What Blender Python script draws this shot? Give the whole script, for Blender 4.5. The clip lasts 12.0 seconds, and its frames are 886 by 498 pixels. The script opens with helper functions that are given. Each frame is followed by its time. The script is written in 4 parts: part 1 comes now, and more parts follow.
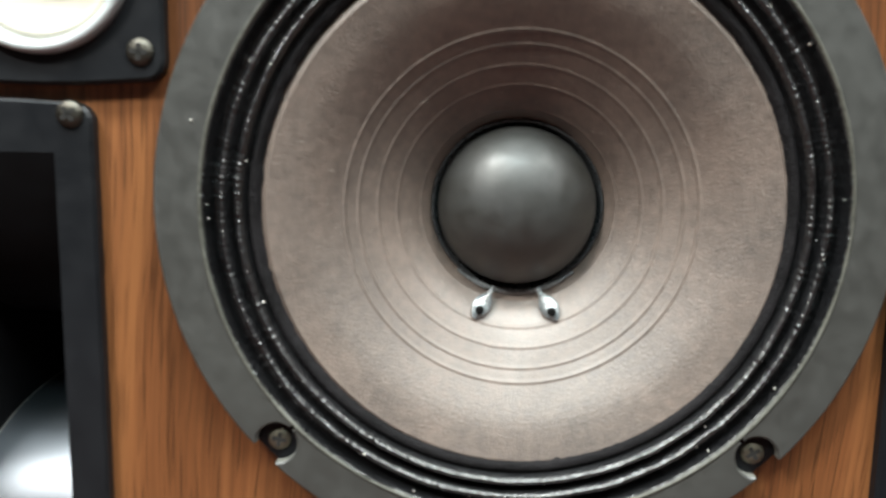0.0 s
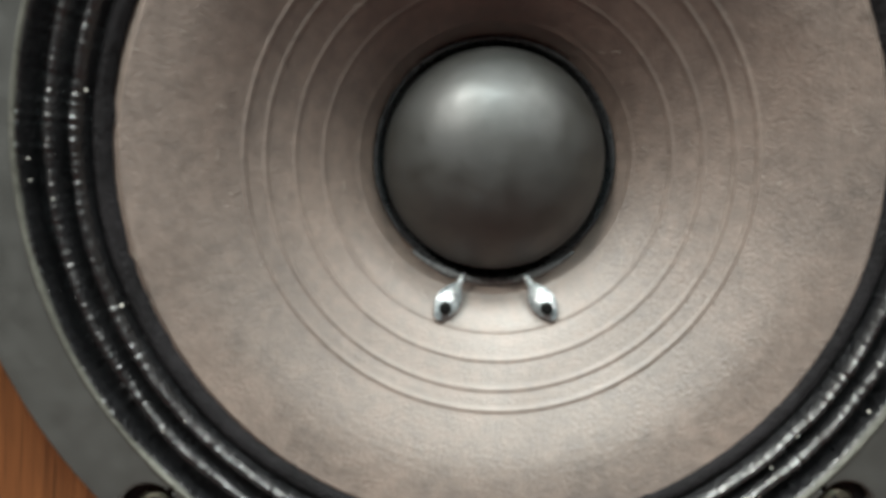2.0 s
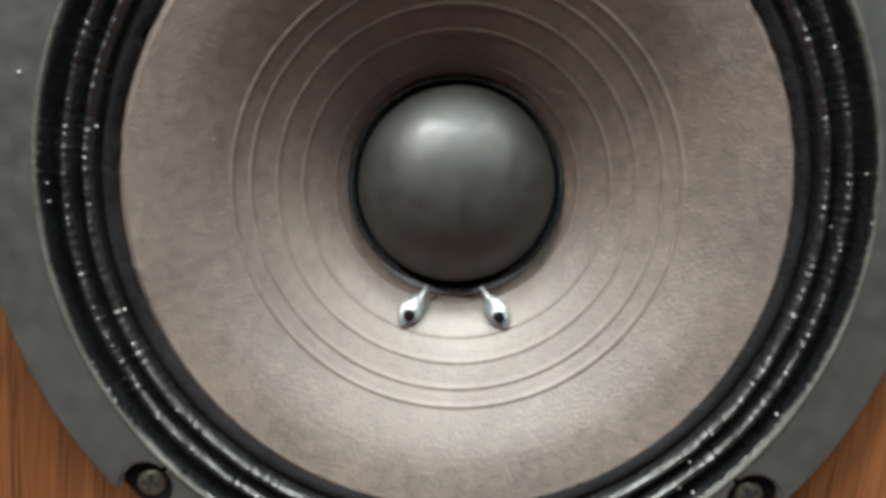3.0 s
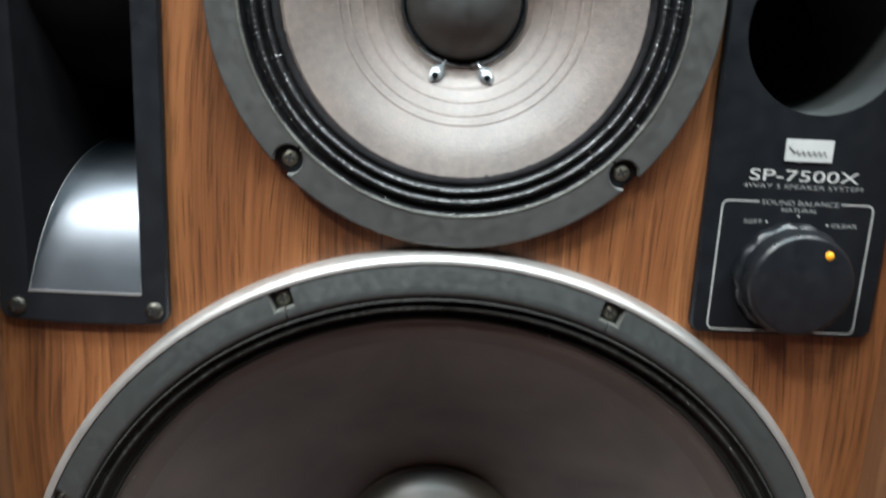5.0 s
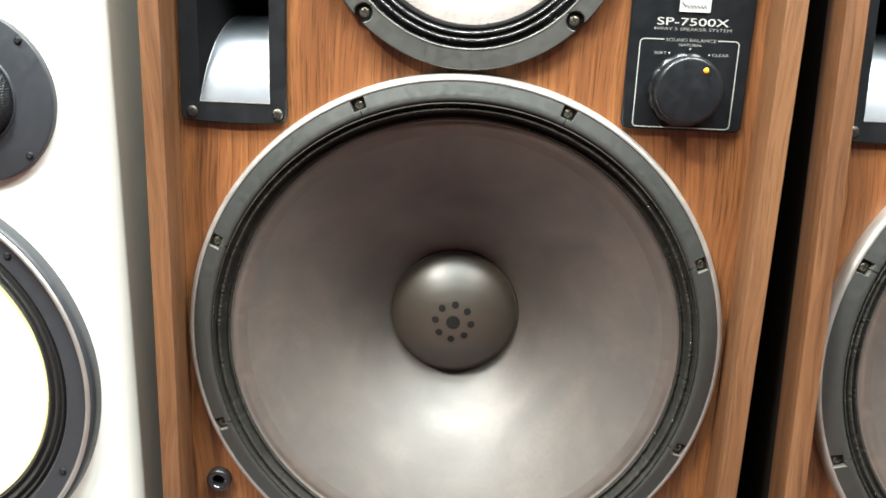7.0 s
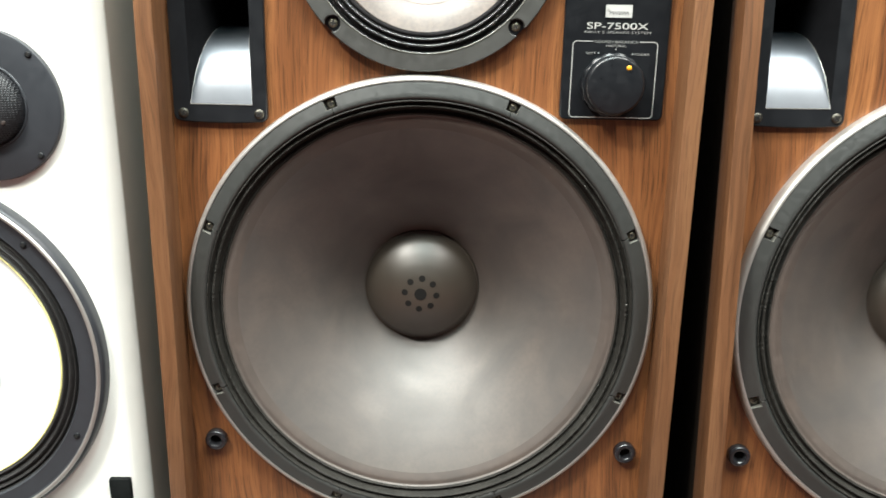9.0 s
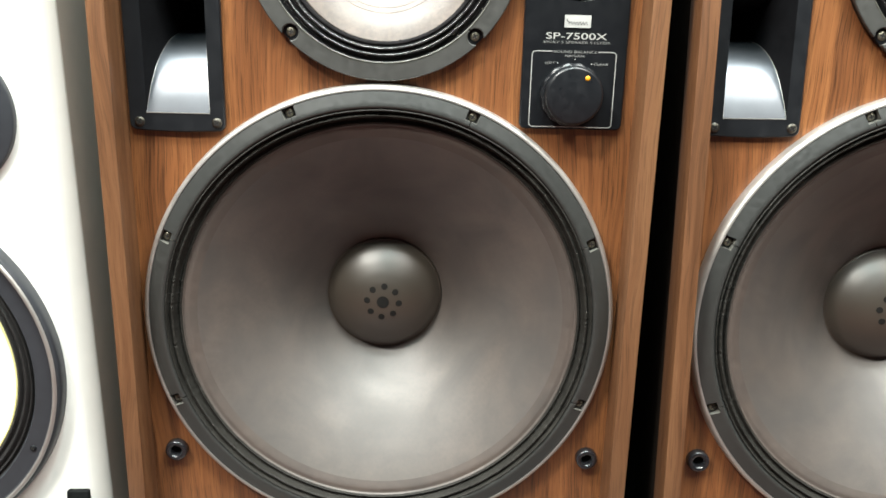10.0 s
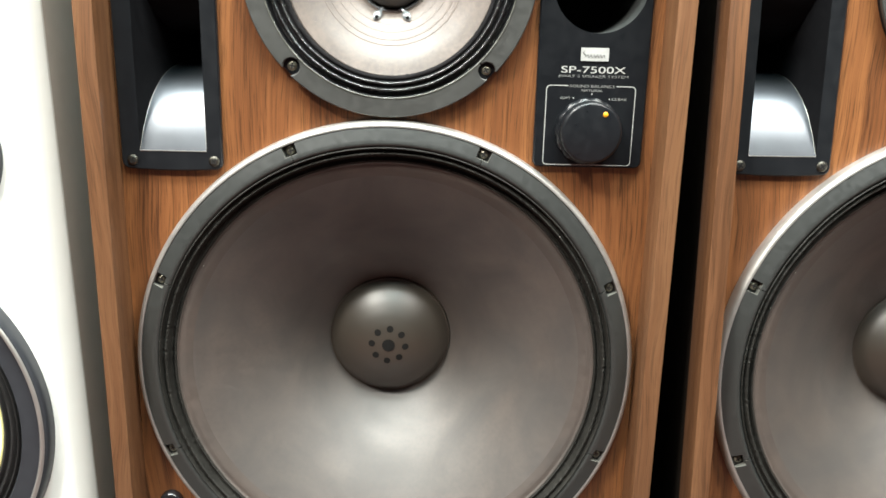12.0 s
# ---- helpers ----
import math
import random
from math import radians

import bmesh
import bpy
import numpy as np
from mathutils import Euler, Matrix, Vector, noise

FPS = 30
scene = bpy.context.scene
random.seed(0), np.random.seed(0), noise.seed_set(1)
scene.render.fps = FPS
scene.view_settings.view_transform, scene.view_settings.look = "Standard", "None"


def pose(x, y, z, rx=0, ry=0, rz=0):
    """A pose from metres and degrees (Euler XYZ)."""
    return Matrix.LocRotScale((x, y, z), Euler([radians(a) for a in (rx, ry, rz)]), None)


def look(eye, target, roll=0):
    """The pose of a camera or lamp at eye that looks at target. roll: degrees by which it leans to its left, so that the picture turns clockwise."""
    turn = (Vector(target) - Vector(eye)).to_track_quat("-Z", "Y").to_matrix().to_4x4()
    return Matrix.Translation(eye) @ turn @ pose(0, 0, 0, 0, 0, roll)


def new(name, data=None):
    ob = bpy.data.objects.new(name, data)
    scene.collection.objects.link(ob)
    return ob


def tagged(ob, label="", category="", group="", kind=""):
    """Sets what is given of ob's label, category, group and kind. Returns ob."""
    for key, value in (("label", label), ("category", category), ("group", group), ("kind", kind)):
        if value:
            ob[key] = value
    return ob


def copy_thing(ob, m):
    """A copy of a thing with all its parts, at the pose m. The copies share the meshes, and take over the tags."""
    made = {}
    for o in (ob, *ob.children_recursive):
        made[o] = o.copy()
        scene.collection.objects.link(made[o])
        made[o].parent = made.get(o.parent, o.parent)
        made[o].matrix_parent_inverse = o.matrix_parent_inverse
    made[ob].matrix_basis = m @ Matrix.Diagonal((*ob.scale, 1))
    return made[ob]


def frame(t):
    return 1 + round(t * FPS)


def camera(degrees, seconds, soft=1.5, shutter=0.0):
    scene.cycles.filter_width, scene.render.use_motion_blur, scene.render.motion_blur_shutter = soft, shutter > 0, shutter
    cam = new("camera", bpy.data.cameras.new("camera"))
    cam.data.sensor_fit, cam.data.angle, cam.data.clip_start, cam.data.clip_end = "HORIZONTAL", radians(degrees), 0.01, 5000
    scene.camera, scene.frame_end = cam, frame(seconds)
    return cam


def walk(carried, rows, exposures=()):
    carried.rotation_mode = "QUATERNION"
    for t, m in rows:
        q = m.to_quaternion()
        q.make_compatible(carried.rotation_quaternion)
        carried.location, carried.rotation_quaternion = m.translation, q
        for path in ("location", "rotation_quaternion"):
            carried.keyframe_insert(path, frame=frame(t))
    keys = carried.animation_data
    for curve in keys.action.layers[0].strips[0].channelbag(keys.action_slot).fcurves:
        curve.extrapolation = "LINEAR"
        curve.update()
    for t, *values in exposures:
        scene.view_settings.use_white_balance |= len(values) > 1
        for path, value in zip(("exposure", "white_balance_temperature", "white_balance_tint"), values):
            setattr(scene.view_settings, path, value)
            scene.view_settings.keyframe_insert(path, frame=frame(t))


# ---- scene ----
cam = camera(58.6, 12.0, soft=1.6, shutter=0.4)
cam.data.dof.use_dof = True
cam.data.dof.focus_distance, cam.data.dof.aperture_fstop = 0.74, 25.0
PATH = [
    (0, (-0.014, -0.239, 0.836), (-0.081, 1.739, 0.552), 1.0),
    (0.5, (-0.012, -0.2, 0.828), (-0.015, 1.778, 0.536), 1.8),
    (1, (-0.013, -0.187, 0.826), (0.008, 1.792, 0.535), 1.3),
    (1.5, (-0.016, -0.173, 0.828), (0.004, 1.801, 0.504), 0.5),
    (2, (-0.015, -0.163, 0.822), (0.031, 1.811, 0.505), 0.4),
    (2.5, (-0.002, -0.166, 0.832), (0.005, 1.808, 0.509), 0.7),
    (2.7, (0.001, -0.173, 0.831), (-0.03, 1.803, 0.522), 0.7),
    (4.3, (-0.01, -0.267, 0.825), (0.061, 1.685, 0.395), 3.2),
    (4.5, (-0.012, -0.285, 0.814), (0.059, 1.663, 0.368), 3.2),
    (5, (-0.009, -0.351, 0.785), (0.024, 1.595, 0.327), 2.8),
    (5.5, (0.0, -0.435, 0.753), (-0.007, 1.514, 0.304), 2.7),
    (6, (-0.002, -0.5, 0.745), (-0.034, 1.442, 0.271), 2.4),
    (6.5, (0.001, -0.537, 0.73), (-0.045, 1.401, 0.239), 2.2),
    (7, (0.008, -0.576, 0.719), (-0.054, 1.361, 0.228), 2.4),
    (7.2, (0.012, -0.585, 0.726), (-0.066, 1.343, 0.202), 2.3),
    (8.8, (0.018, -0.659, 0.725), (-0.005, 1.275, 0.218), 1.2),
    (9, (0.023, -0.66, 0.731), (0.013, 1.273, 0.217), 1.2),
    (9.5, (0.031, -0.663, 0.738), (0.058, 1.265, 0.209), 1.4),
    (10, (0.036, -0.656, 0.743), (0.086, 1.273, 0.217), 1.5),
    (10.5, (0.034, -0.633, 0.746), (0.094, 1.296, 0.221), 1.4),
    (11, (0.033, -0.616, 0.746), (0.088, 1.313, 0.221), 1.2),
    (11.5, (0.032, -0.611, 0.754), (0.076, 1.32, 0.235), 1.3),
    (12, (0.033, -0.615, 0.759), (0.07, 1.321, 0.26), 1.4),
]
EXPOSURES = [(0.0, 0.12, 6600, 10), (0.5, -0.20, 6600, 10), (1.0, 0.0, 6650, 10), (2.5, -0.16, 6700, 10), (4.5, 0.16, 6150, 10), (5.0, 0.06, 6150, 10), (5.5, 0.56, 6950, 10), (6.0, 0.78, 6950, 10), (6.5, 0.90, 6800, 10), (7.0, 1.03, 6750, 10), (9.0, 0.62, 6760, 10), (12.0, 0.64, 6760, 10)]
walk(cam, [(t, look(eye, target, roll)) for t, eye, target, roll in PATH], EXPOSURES)

# ---- world and light ----
world = bpy.data.worlds.new("room_world")
scene.world = world
world.use_nodes = True
world.node_tree.nodes["Background"].inputs[0].default_value = (0.9, 0.95, 1.0, 1)
world.node_tree.nodes["Background"].inputs[1].default_value = 0.005

ROOM = (-3.0, 3.0, -3.6, 0.9, 2.6)  # x0, x1, y0, y1, height


def assumed_lamp(x, y, sx, sy, watts, colour=(0.95, 1.0, 0.98)):
    """The light of one assumed ceiling panel, out of view."""
    data = bpy.data.lights.new("assumed_panel_light", "AREA")
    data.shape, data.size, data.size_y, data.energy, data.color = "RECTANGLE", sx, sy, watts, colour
    ob = new("assumed_panel_light", data)
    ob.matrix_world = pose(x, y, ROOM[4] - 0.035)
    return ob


# unseen panels, placed, sized and tinted to shape highlights and shadow directions
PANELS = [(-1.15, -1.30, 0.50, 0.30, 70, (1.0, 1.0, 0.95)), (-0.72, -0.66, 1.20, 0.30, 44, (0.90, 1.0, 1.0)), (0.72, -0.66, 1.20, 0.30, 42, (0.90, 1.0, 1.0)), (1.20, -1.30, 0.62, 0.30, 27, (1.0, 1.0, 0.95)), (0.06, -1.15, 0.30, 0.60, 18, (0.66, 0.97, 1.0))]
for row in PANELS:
    assumed_lamp(*row)


# ---- materials ----
def material(name, base, rough=0.5, metal=0.0, vary=0.12, grain=60.0, bump=0.05, bump_scale=400.0, specular=0.5, coat=0.0, coat_rough=0.2, rough_vary=0.08, coat_ior=1.5):
    """A surface with colour variation at two scales, uneven gloss and fine relief."""
    m = bpy.data.materials.new(name)
    m.use_nodes = True
    nt = m.node_tree
    n, l = nt.nodes, nt.links
    b = n["Principled BSDF"]
    b.inputs["Metallic"].default_value = metal
    b.inputs["Specular IOR Level"].default_value = specular
    b.inputs["Coat Weight"].default_value = coat
    b.inputs["Coat Roughness"].default_value = coat_rough
    b.inputs["Coat IOR"].default_value = coat_ior
    tc = n.new("ShaderNodeTexCoord")
    big, small, fine = (n.new("ShaderNodeTexNoise") for _ in range(3))
    for tex, scale, detail in ((big, grain * 0.2, 4), (small, grain * 2.2, 6), (fine, bump_scale, 4)):
        tex.inputs["Scale"].default_value, tex.inputs["Detail"].default_value = scale, detail
        l.new(tc.outputs["Object"], tex.inputs["Vector"])
    add = n.new("ShaderNodeMath")
    add.operation = "ADD"
    l.new(big.outputs["Fac"], add.inputs[0])
    l.new(small.outputs["Fac"], add.inputs[1])
    ramp = n.new("ShaderNodeMapRange")
    ramp.inputs["From Min"].default_value, ramp.inputs["From Max"].default_value = 0.7, 1.3
    ramp.inputs["To Min"].default_value, ramp.inputs["To Max"].default_value = 1 - vary, 1 + vary
    l.new(add.outputs[0], ramp.inputs["Value"])
    mul = n.new("ShaderNodeVectorMath")
    mul.operation = "SCALE"
    mul.inputs[0].default_value = base
    l.new(ramp.outputs[0], mul.inputs["Scale"])
    l.new(mul.outputs[0], b.inputs["Base Color"])
    rr = n.new("ShaderNodeMapRange")
    rr.inputs["From Min"].default_value, rr.inputs["From Max"].default_value = 0.3, 0.7
    rr.inputs["To Min"].default_value, rr.inputs["To Max"].default_value = max(0.02, rough - rough_vary), min(1, rough + rough_vary)
    l.new(small.outputs["Fac"], rr.inputs["Value"])
    l.new(rr.outputs[0], b.inputs["Roughness"])
    bp = n.new("ShaderNodeBump")
    bp.inputs["Strength"].default_value, bp.inputs["Distance"].default_value = bump, 0.001
    l.new(fine.outputs["Fac"], bp.inputs["Height"])
    l.new(bp.outputs[0], b.inputs["Normal"])
    if coat:
        l.new(bp.outputs[0], b.inputs["Coat Normal"])
    return m


def wood(name, dark, mid, light, rough=0.38, across=1.0, pore=0.5, coat=0.2):
    """Veneer with the grain along z: wandering figure, crisp streaks at two widths and short dark pores."""
    m = bpy.data.materials.new(name)
    m.use_nodes = True
    nt = m.node_tree
    n, l = nt.nodes, nt.links
    b = n["Principled BSDF"]
    tc, info = n.new("ShaderNodeTexCoord"), n.new("ShaderNodeObjectInfo")
    off = n.new("ShaderNodeVectorMath")
    off.operation = "MULTIPLY_ADD"
    off.inputs[1].default_value = (7.3, 7.3, 7.3)
    l.new(info.outputs["Random"], off.inputs[0])
    l.new(tc.outputs["Object"], off.inputs[2])

    def stretched(source, sx, sz, scale, detail, distort=0.0, rough_detail=0.5):
        mp = n.new("ShaderNodeMapping")
        mp.inputs["Scale"].default_value = (sx, sx, sz)
        l.new(source, mp.inputs["Vector"])
        tx = n.new("ShaderNodeTexNoise")
        tx.inputs["Scale"].default_value, tx.inputs["Detail"].default_value, tx.inputs["Distortion"].default_value = scale, detail, distort
        tx.inputs["Roughness"].default_value = rough_detail
        l.new(mp.outputs[0], tx.inputs["Vector"])
        return tx

    def math(op, x, y, add=None):
        nd = n.new("ShaderNodeMath")
        nd.operation = op
        for slot, v in enumerate((x, y, add)):
            if v is None:
                continue
            if isinstance(v, float):
                nd.inputs[slot].default_value = v
            else:
                l.new(v, nd.inputs[slot])
        return nd.outputs[0]

    # the grain wanders sideways by some millimetres
    sway = stretched(off.outputs[0], 1, 0.45, 9 * across, 2)
    push = n.new("ShaderNodeVectorMath")
    push.operation = "MULTIPLY_ADD"
    push.inputs[1].default_value = (0.050, 0.0, 0.0)
    l.new(sway.outputs["Color"], push.inputs[0])
    l.new(off.outputs[0], push.inputs[2])
    grain = push.outputs[0]
    broad = stretched(grain, 1, 0.05, 34 * across, 3)
    band = stretched(grain, 1, 0.022, 130 * across, 5, 0.3)
    streak = stretched(grain, 1, 0.010, 520 * across, 4, 0.0, 0.6)
    pores = stretched(grain, 1, 0.022, 1500 * across, 2)
    rings = math("SINE", math("MULTIPLY", broad.outputs["Fac"], 44.0), None)
    value = math("MULTIPLY_ADD", band.outputs["Fac"], 0.50, math("MULTIPLY", broad.outputs["Fac"], 0.50))
    value = math("MULTIPLY_ADD", streak.outputs["Fac"], 0.38, value)
    value = math("MULTIPLY_ADD", rings, 0.03, value)
    ramp = n.new("ShaderNodeValToRGB")
    ramp.color_ramp.elements[0].position, ramp.color_ramp.elements[0].color = 0.20, (*dark, 1)
    ramp.color_ramp.elements[1].position, ramp.color_ramp.elements[1].color = 0.80, (*light, 1)
    e = ramp.color_ramp.elements.new(0.48)
    e.color = (*mid, 1)
    mr = n.new("ShaderNodeMapRange")
    mr.inputs["From Min"].default_value, mr.inputs["From Max"].default_value = 0.32, 1.07
    l.new(value, mr.inputs["Value"])
    l.new(mr.outputs[0], ramp.inputs[0])
    pr = n.new("ShaderNodeMapRange")
    pr.inputs["From Min"].default_value, pr.inputs["From Max"].default_value = 0.36, 0.47
    pr.inputs["To Min"].default_value, pr.inputs["To Max"].default_value = pore, 1.0
    l.new(pores.outputs["Fac"], pr.inputs["Value"])
    sc = n.new("ShaderNodeVectorMath")
    sc.operation = "SCALE"
    l.new(ramp.outputs[0], sc.inputs[0])
    l.new(pr.outputs[0], sc.inputs["Scale"])
    l.new(sc.outputs[0], b.inputs["Base Color"])
    rr = n.new("ShaderNodeMapRange")
    rr.inputs["To Min"].default_value, rr.inputs["To Max"].default_value = rough + 0.08, rough - 0.08
    l.new(band.outputs["Fac"], rr.inputs["Value"])
    l.new(rr.outputs[0], b.inputs["Roughness"])
    b.inputs["Coat Weight"].default_value = coat
    b.inputs["Coat Roughness"].default_value = 0.32
    bp = n.new("ShaderNodeBump")
    bp.inputs["Strength"].default_value, bp.inputs["Distance"].default_value = 0.15, 0.0006
    l.new(pr.outputs[0], bp.inputs["Height"])
    l.new(bp.outputs[0], b.inputs["Normal"])
    return m


def smudge(m, tint=0.2, gloss=0.1, big=14.0, rings=120.0):
    """Handling marks on paper: cloudy patches and faint rings round the axis, in tint and gloss."""
    n, l = m.node_tree.nodes, m.node_tree.links
    b = n["Principled BSDF"]
    tc, sep, com = n.new("ShaderNodeTexCoord"), n.new("ShaderNodeSeparateXYZ"), n.new("ShaderNodeCombineXYZ")
    info, moved = n.new("ShaderNodeObjectInfo"), n.new("ShaderNodeVectorMath")
    moved.operation = "MULTIPLY_ADD"
    moved.inputs[1].default_value = (5.1, 5.1, 5.1)
    l.new(info.outputs["Random"], moved.inputs[0])
    l.new(tc.outputs["Object"], moved.inputs[2])
    l.new(tc.outputs["Object"], sep.inputs[0])
    flat = n.new("ShaderNodeVectorMath")
    flat.operation = "MULTIPLY"
    flat.inputs[1].default_value = (1, 0, 1)
    l.new(tc.outputs["Object"], flat.inputs[0])
    dist = n.new("ShaderNodeVectorMath")
    dist.operation = "LENGTH"
    l.new(flat.outputs[0], dist.inputs[0])
    for value, slot, scale in ((sep.outputs[0], 0, 11.0), (dist.outputs["Value"], 1, rings), (sep.outputs[2], 2, 11.0)):
        mul = n.new("ShaderNodeMath")
        mul.operation = "MULTIPLY"
        mul.inputs[1].default_value = scale
        l.new(value, mul.inputs[0])
        l.new(mul.outputs[0], com.inputs[slot])
    cloud, ring = n.new("ShaderNodeTexNoise"), n.new("ShaderNodeTexNoise")
    cloud.inputs["Scale"].default_value, cloud.inputs["Detail"].default_value, cloud.inputs["Distortion"].default_value = big, 6, 0.8
    ring.inputs["Scale"].default_value, ring.inputs["Detail"].default_value = 1.0, 4
    l.new(moved.outputs[0], cloud.inputs["Vector"])
    l.new(com.outputs[0], ring.inputs["Vector"])
    both = n.new("ShaderNodeMath")
    both.operation = "MULTIPLY_ADD"
    both.inputs[1].default_value = 0.22
    l.new(ring.outputs["Fac"], both.inputs[0])
    l.new(cloud.outputs["Fac"], both.inputs[2])
    for socket, lo, hi, op in ((b.inputs["Base Color"], 1 - tint, 1 + tint, "SCALE"), (b.inputs["Roughness"], gloss, -gloss, "ADD"), (b.inputs["Coat Roughness"], gloss, -gloss, "ADD")):
        mr = n.new("ShaderNodeMapRange")
        mr.inputs["From Min"].default_value, mr.inputs["From Max"].default_value = 0.42, 0.80
        mr.inputs["To Min"].default_value, mr.inputs["To Max"].default_value = lo, hi
        l.new(both.outputs[0], mr.inputs["Value"])
        if op == "SCALE":
            mix = n.new("ShaderNodeVectorMath")
            mix.operation = "SCALE"
            l.new(socket.links[0].from_socket, mix.inputs[0])
            l.new(mr.outputs[0], mix.inputs["Scale"])
        else:
            mix = n.new("ShaderNodeMath")
            mix.operation = "ADD"
            mix.inputs[0].default_value = socket.default_value
            if socket.links:
                l.new(socket.links[0].from_socket, mix.inputs[0])
            l.new(mr.outputs[0], mix.inputs[1])
        l.new(mix.outputs[0], socket)


def glow(name, colour, strength):
    m = bpy.data.materials.new(name)
    m.use_nodes = True
    b = m.node_tree.nodes["Principled BSDF"]
    b.inputs["Base Color"].default_value = (*colour, 1)
    b.inputs["Emission Color"].default_value = (*colour, 1)
    b.inputs["Emission Strength"].default_value = strength
    return m


WALNUT = wood("walnut_veneer", (0.074, 0.0255, 0.0090), (0.184, 0.0670, 0.0235), (0.288, 0.116, 0.0420), pore=0.50)
WALNUT_EDGE = wood("walnut_solid_edge", (0.085, 0.034, 0.014), (0.160, 0.071, 0.032), (0.225, 0.110, 0.053), rough=0.42, pore=0.66)
WALNUT_SIDE = wood("walnut_side_veneer", (0.09, 0.042, 0.022), (0.17, 0.085, 0.046), (0.24, 0.13, 0.075), rough=0.45)
CONE_DARK = material("brown_black_paper_cone", (0.052, 0.0390, 0.0320), 0.60, vary=0.26, grain=130, bump=0.20, bump_scale=1800, specular=0.6, coat=0.95, coat_rough=0.61, rough_vary=0.08, coat_ior=1.78)
CONE_MID = material("taupe_paper_cone", (0.115, 0.082, 0.065), 0.55, vary=0.34, grain=150, bump=0.26, bump_scale=1600, specular=0.5, coat=0.85, coat_rough=0.58, rough_vary=0.10, coat_ior=1.85)
CAP_DARK = material("smooth_brown_black_dust_cap", (0.039, 0.030, 0.021), 0.46, vary=0.06, grain=60, bump=0.02, bump_scale=900, specular=0.9, rough_vary=0.03, coat=0.55, coat_rough=0.42, coat_ior=1.65)
CAP_MID = material("felted_black_dust_cap", (0.012, 0.0118, 0.0098), 0.60, vary=0.40, grain=90, bump=0.05, bump_scale=1500, specular=0.6, rough_vary=0.08, coat=0.85, coat_rough=0.52, coat_ior=1.65)
VENT = material("dark_vent_mesh", (0.009, 0.0085, 0.008), 0.8, vary=0.4, grain=400, specular=0.2)
HOLE = material("near_black_fill", (0.006, 0.006, 0.006), 0.95, vary=0.2, specular=0.1)
GASKET = material("grey_pressed_paper_gasket", (0.046, 0.046, 0.043), 0.47, vary=0.16, grain=90, bump=0.05, bump_scale=1800, specular=0.75)
METAL = material("brushed_cast_aluminium", (0.50, 0.475, 0.45), 0.46, 0.8, vary=0.06, grain=40, bump=0.05, bump_scale=1500, rough_vary=0.05)
RUBBER = material("black_doped_cloth", (0.006, 0.006, 0.007), 0.40, vary=0.35, grain=300, bump=0.40, bump_scale=1000, specular=0.6, rough_vary=0.12, coat=1.0, coat_rough=0.23, coat_ior=1.6)
BAND = material("dark_felt_edge", (0.010, 0.009, 0.010), 0.7, vary=0.6, grain=300, bump=0.5, bump_scale=1400, specular=0.15)
CLOTH = material("matt_black_cloth", (0.020, 0.019, 0.019), 0.48, vary=0.25, grain=150, bump=0.4, bump_scale=1500)
BLACK = material("satin_black_plastic", (0.010, 0.011, 0.013), 0.40, vary=0.12, grain=60, bump=0.05, bump_scale=1500, specular=0.28)
BLACK_METAL = material("black_painted_plate", (0.0072, 0.0082, 0.0100), 0.44, vary=0.10, grain=60, bump=0.10, bump_scale=2200, specular=0.20)
COLLAR = material("glossy_black_glue", (0.036, 0.039, 0.042), 0.30, vary=0.3, grain=300, bump=0.05, bump_scale=900, specular=0.6, coat=0.5, coat_rough=0.25, coat_ior=1.6)
CONE_RIM = material("bare_brown_paper_edge", (0.060, 0.0435, 0.0355), 0.62, vary=0.22, grain=80, bump=0.08, bump_scale=2000, specular=0.6, coat=0.6, coat_rough=0.62, coat_ior=1.7)
BODY_BLACK = material("brown_black_cabinet_side", (0.010, 0.007, 0.005), 0.8, vary=0.2, grain=40, bump=0.1, bump_scale=900, specular=0.1)
GASKET_DARK = material("grey_lacquered_rim_face", (0.028, 0.0292, 0.0278), 0.42, 0.0, vary=0.12, grain=120, bump=0.06, bump_scale=1800, specular=0.72)
PORT_GREY = material("grey_port_tube", (0.042, 0.045, 0.044), 0.5, vary=0.10, grain=60, bump=0.05, bump_scale=900)
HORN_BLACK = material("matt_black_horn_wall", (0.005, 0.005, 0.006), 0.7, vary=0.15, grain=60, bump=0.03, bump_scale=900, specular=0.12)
KNOB_BLACK = material("polished_black_knob", (0.008, 0.009, 0.011), 0.34, vary=0.12, grain=60, bump=0.03, bump_scale=1500, specular=0.5)
SOCKET = material("polished_black_socket", (0.012, 0.012, 0.014), 0.22, vary=0.1, grain=60, bump=0.02, bump_scale=900, specular=0.7)
EDGE_CLOTH = material("brown_black_pleated_cloth", (0.023, 0.0213, 0.0187), 0.6, vary=0.35, grain=220, bump=0.5, bump_scale=1300, specular=0.22)
CARD_EDGE = material("pale_cut_card_edge", (0.13, 0.127, 0.112), 0.6, vary=0.3, grain=300, bump=0.2, bump_scale=1500)
GASKET_EDGE = material("worn_gasket_edge", (0.095, 0.094, 0.080), 0.40, vary=0.35, grain=260, bump=0.2, bump_scale=1200)
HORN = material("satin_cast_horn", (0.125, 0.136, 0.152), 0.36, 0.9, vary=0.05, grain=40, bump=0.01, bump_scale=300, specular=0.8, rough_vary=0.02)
SCREW = material("tarnished_brass_screw", (0.095, 0.089, 0.076), 0.44, 1.0, vary=0.25, grain=300, bump=0.2, bump_scale=2500)
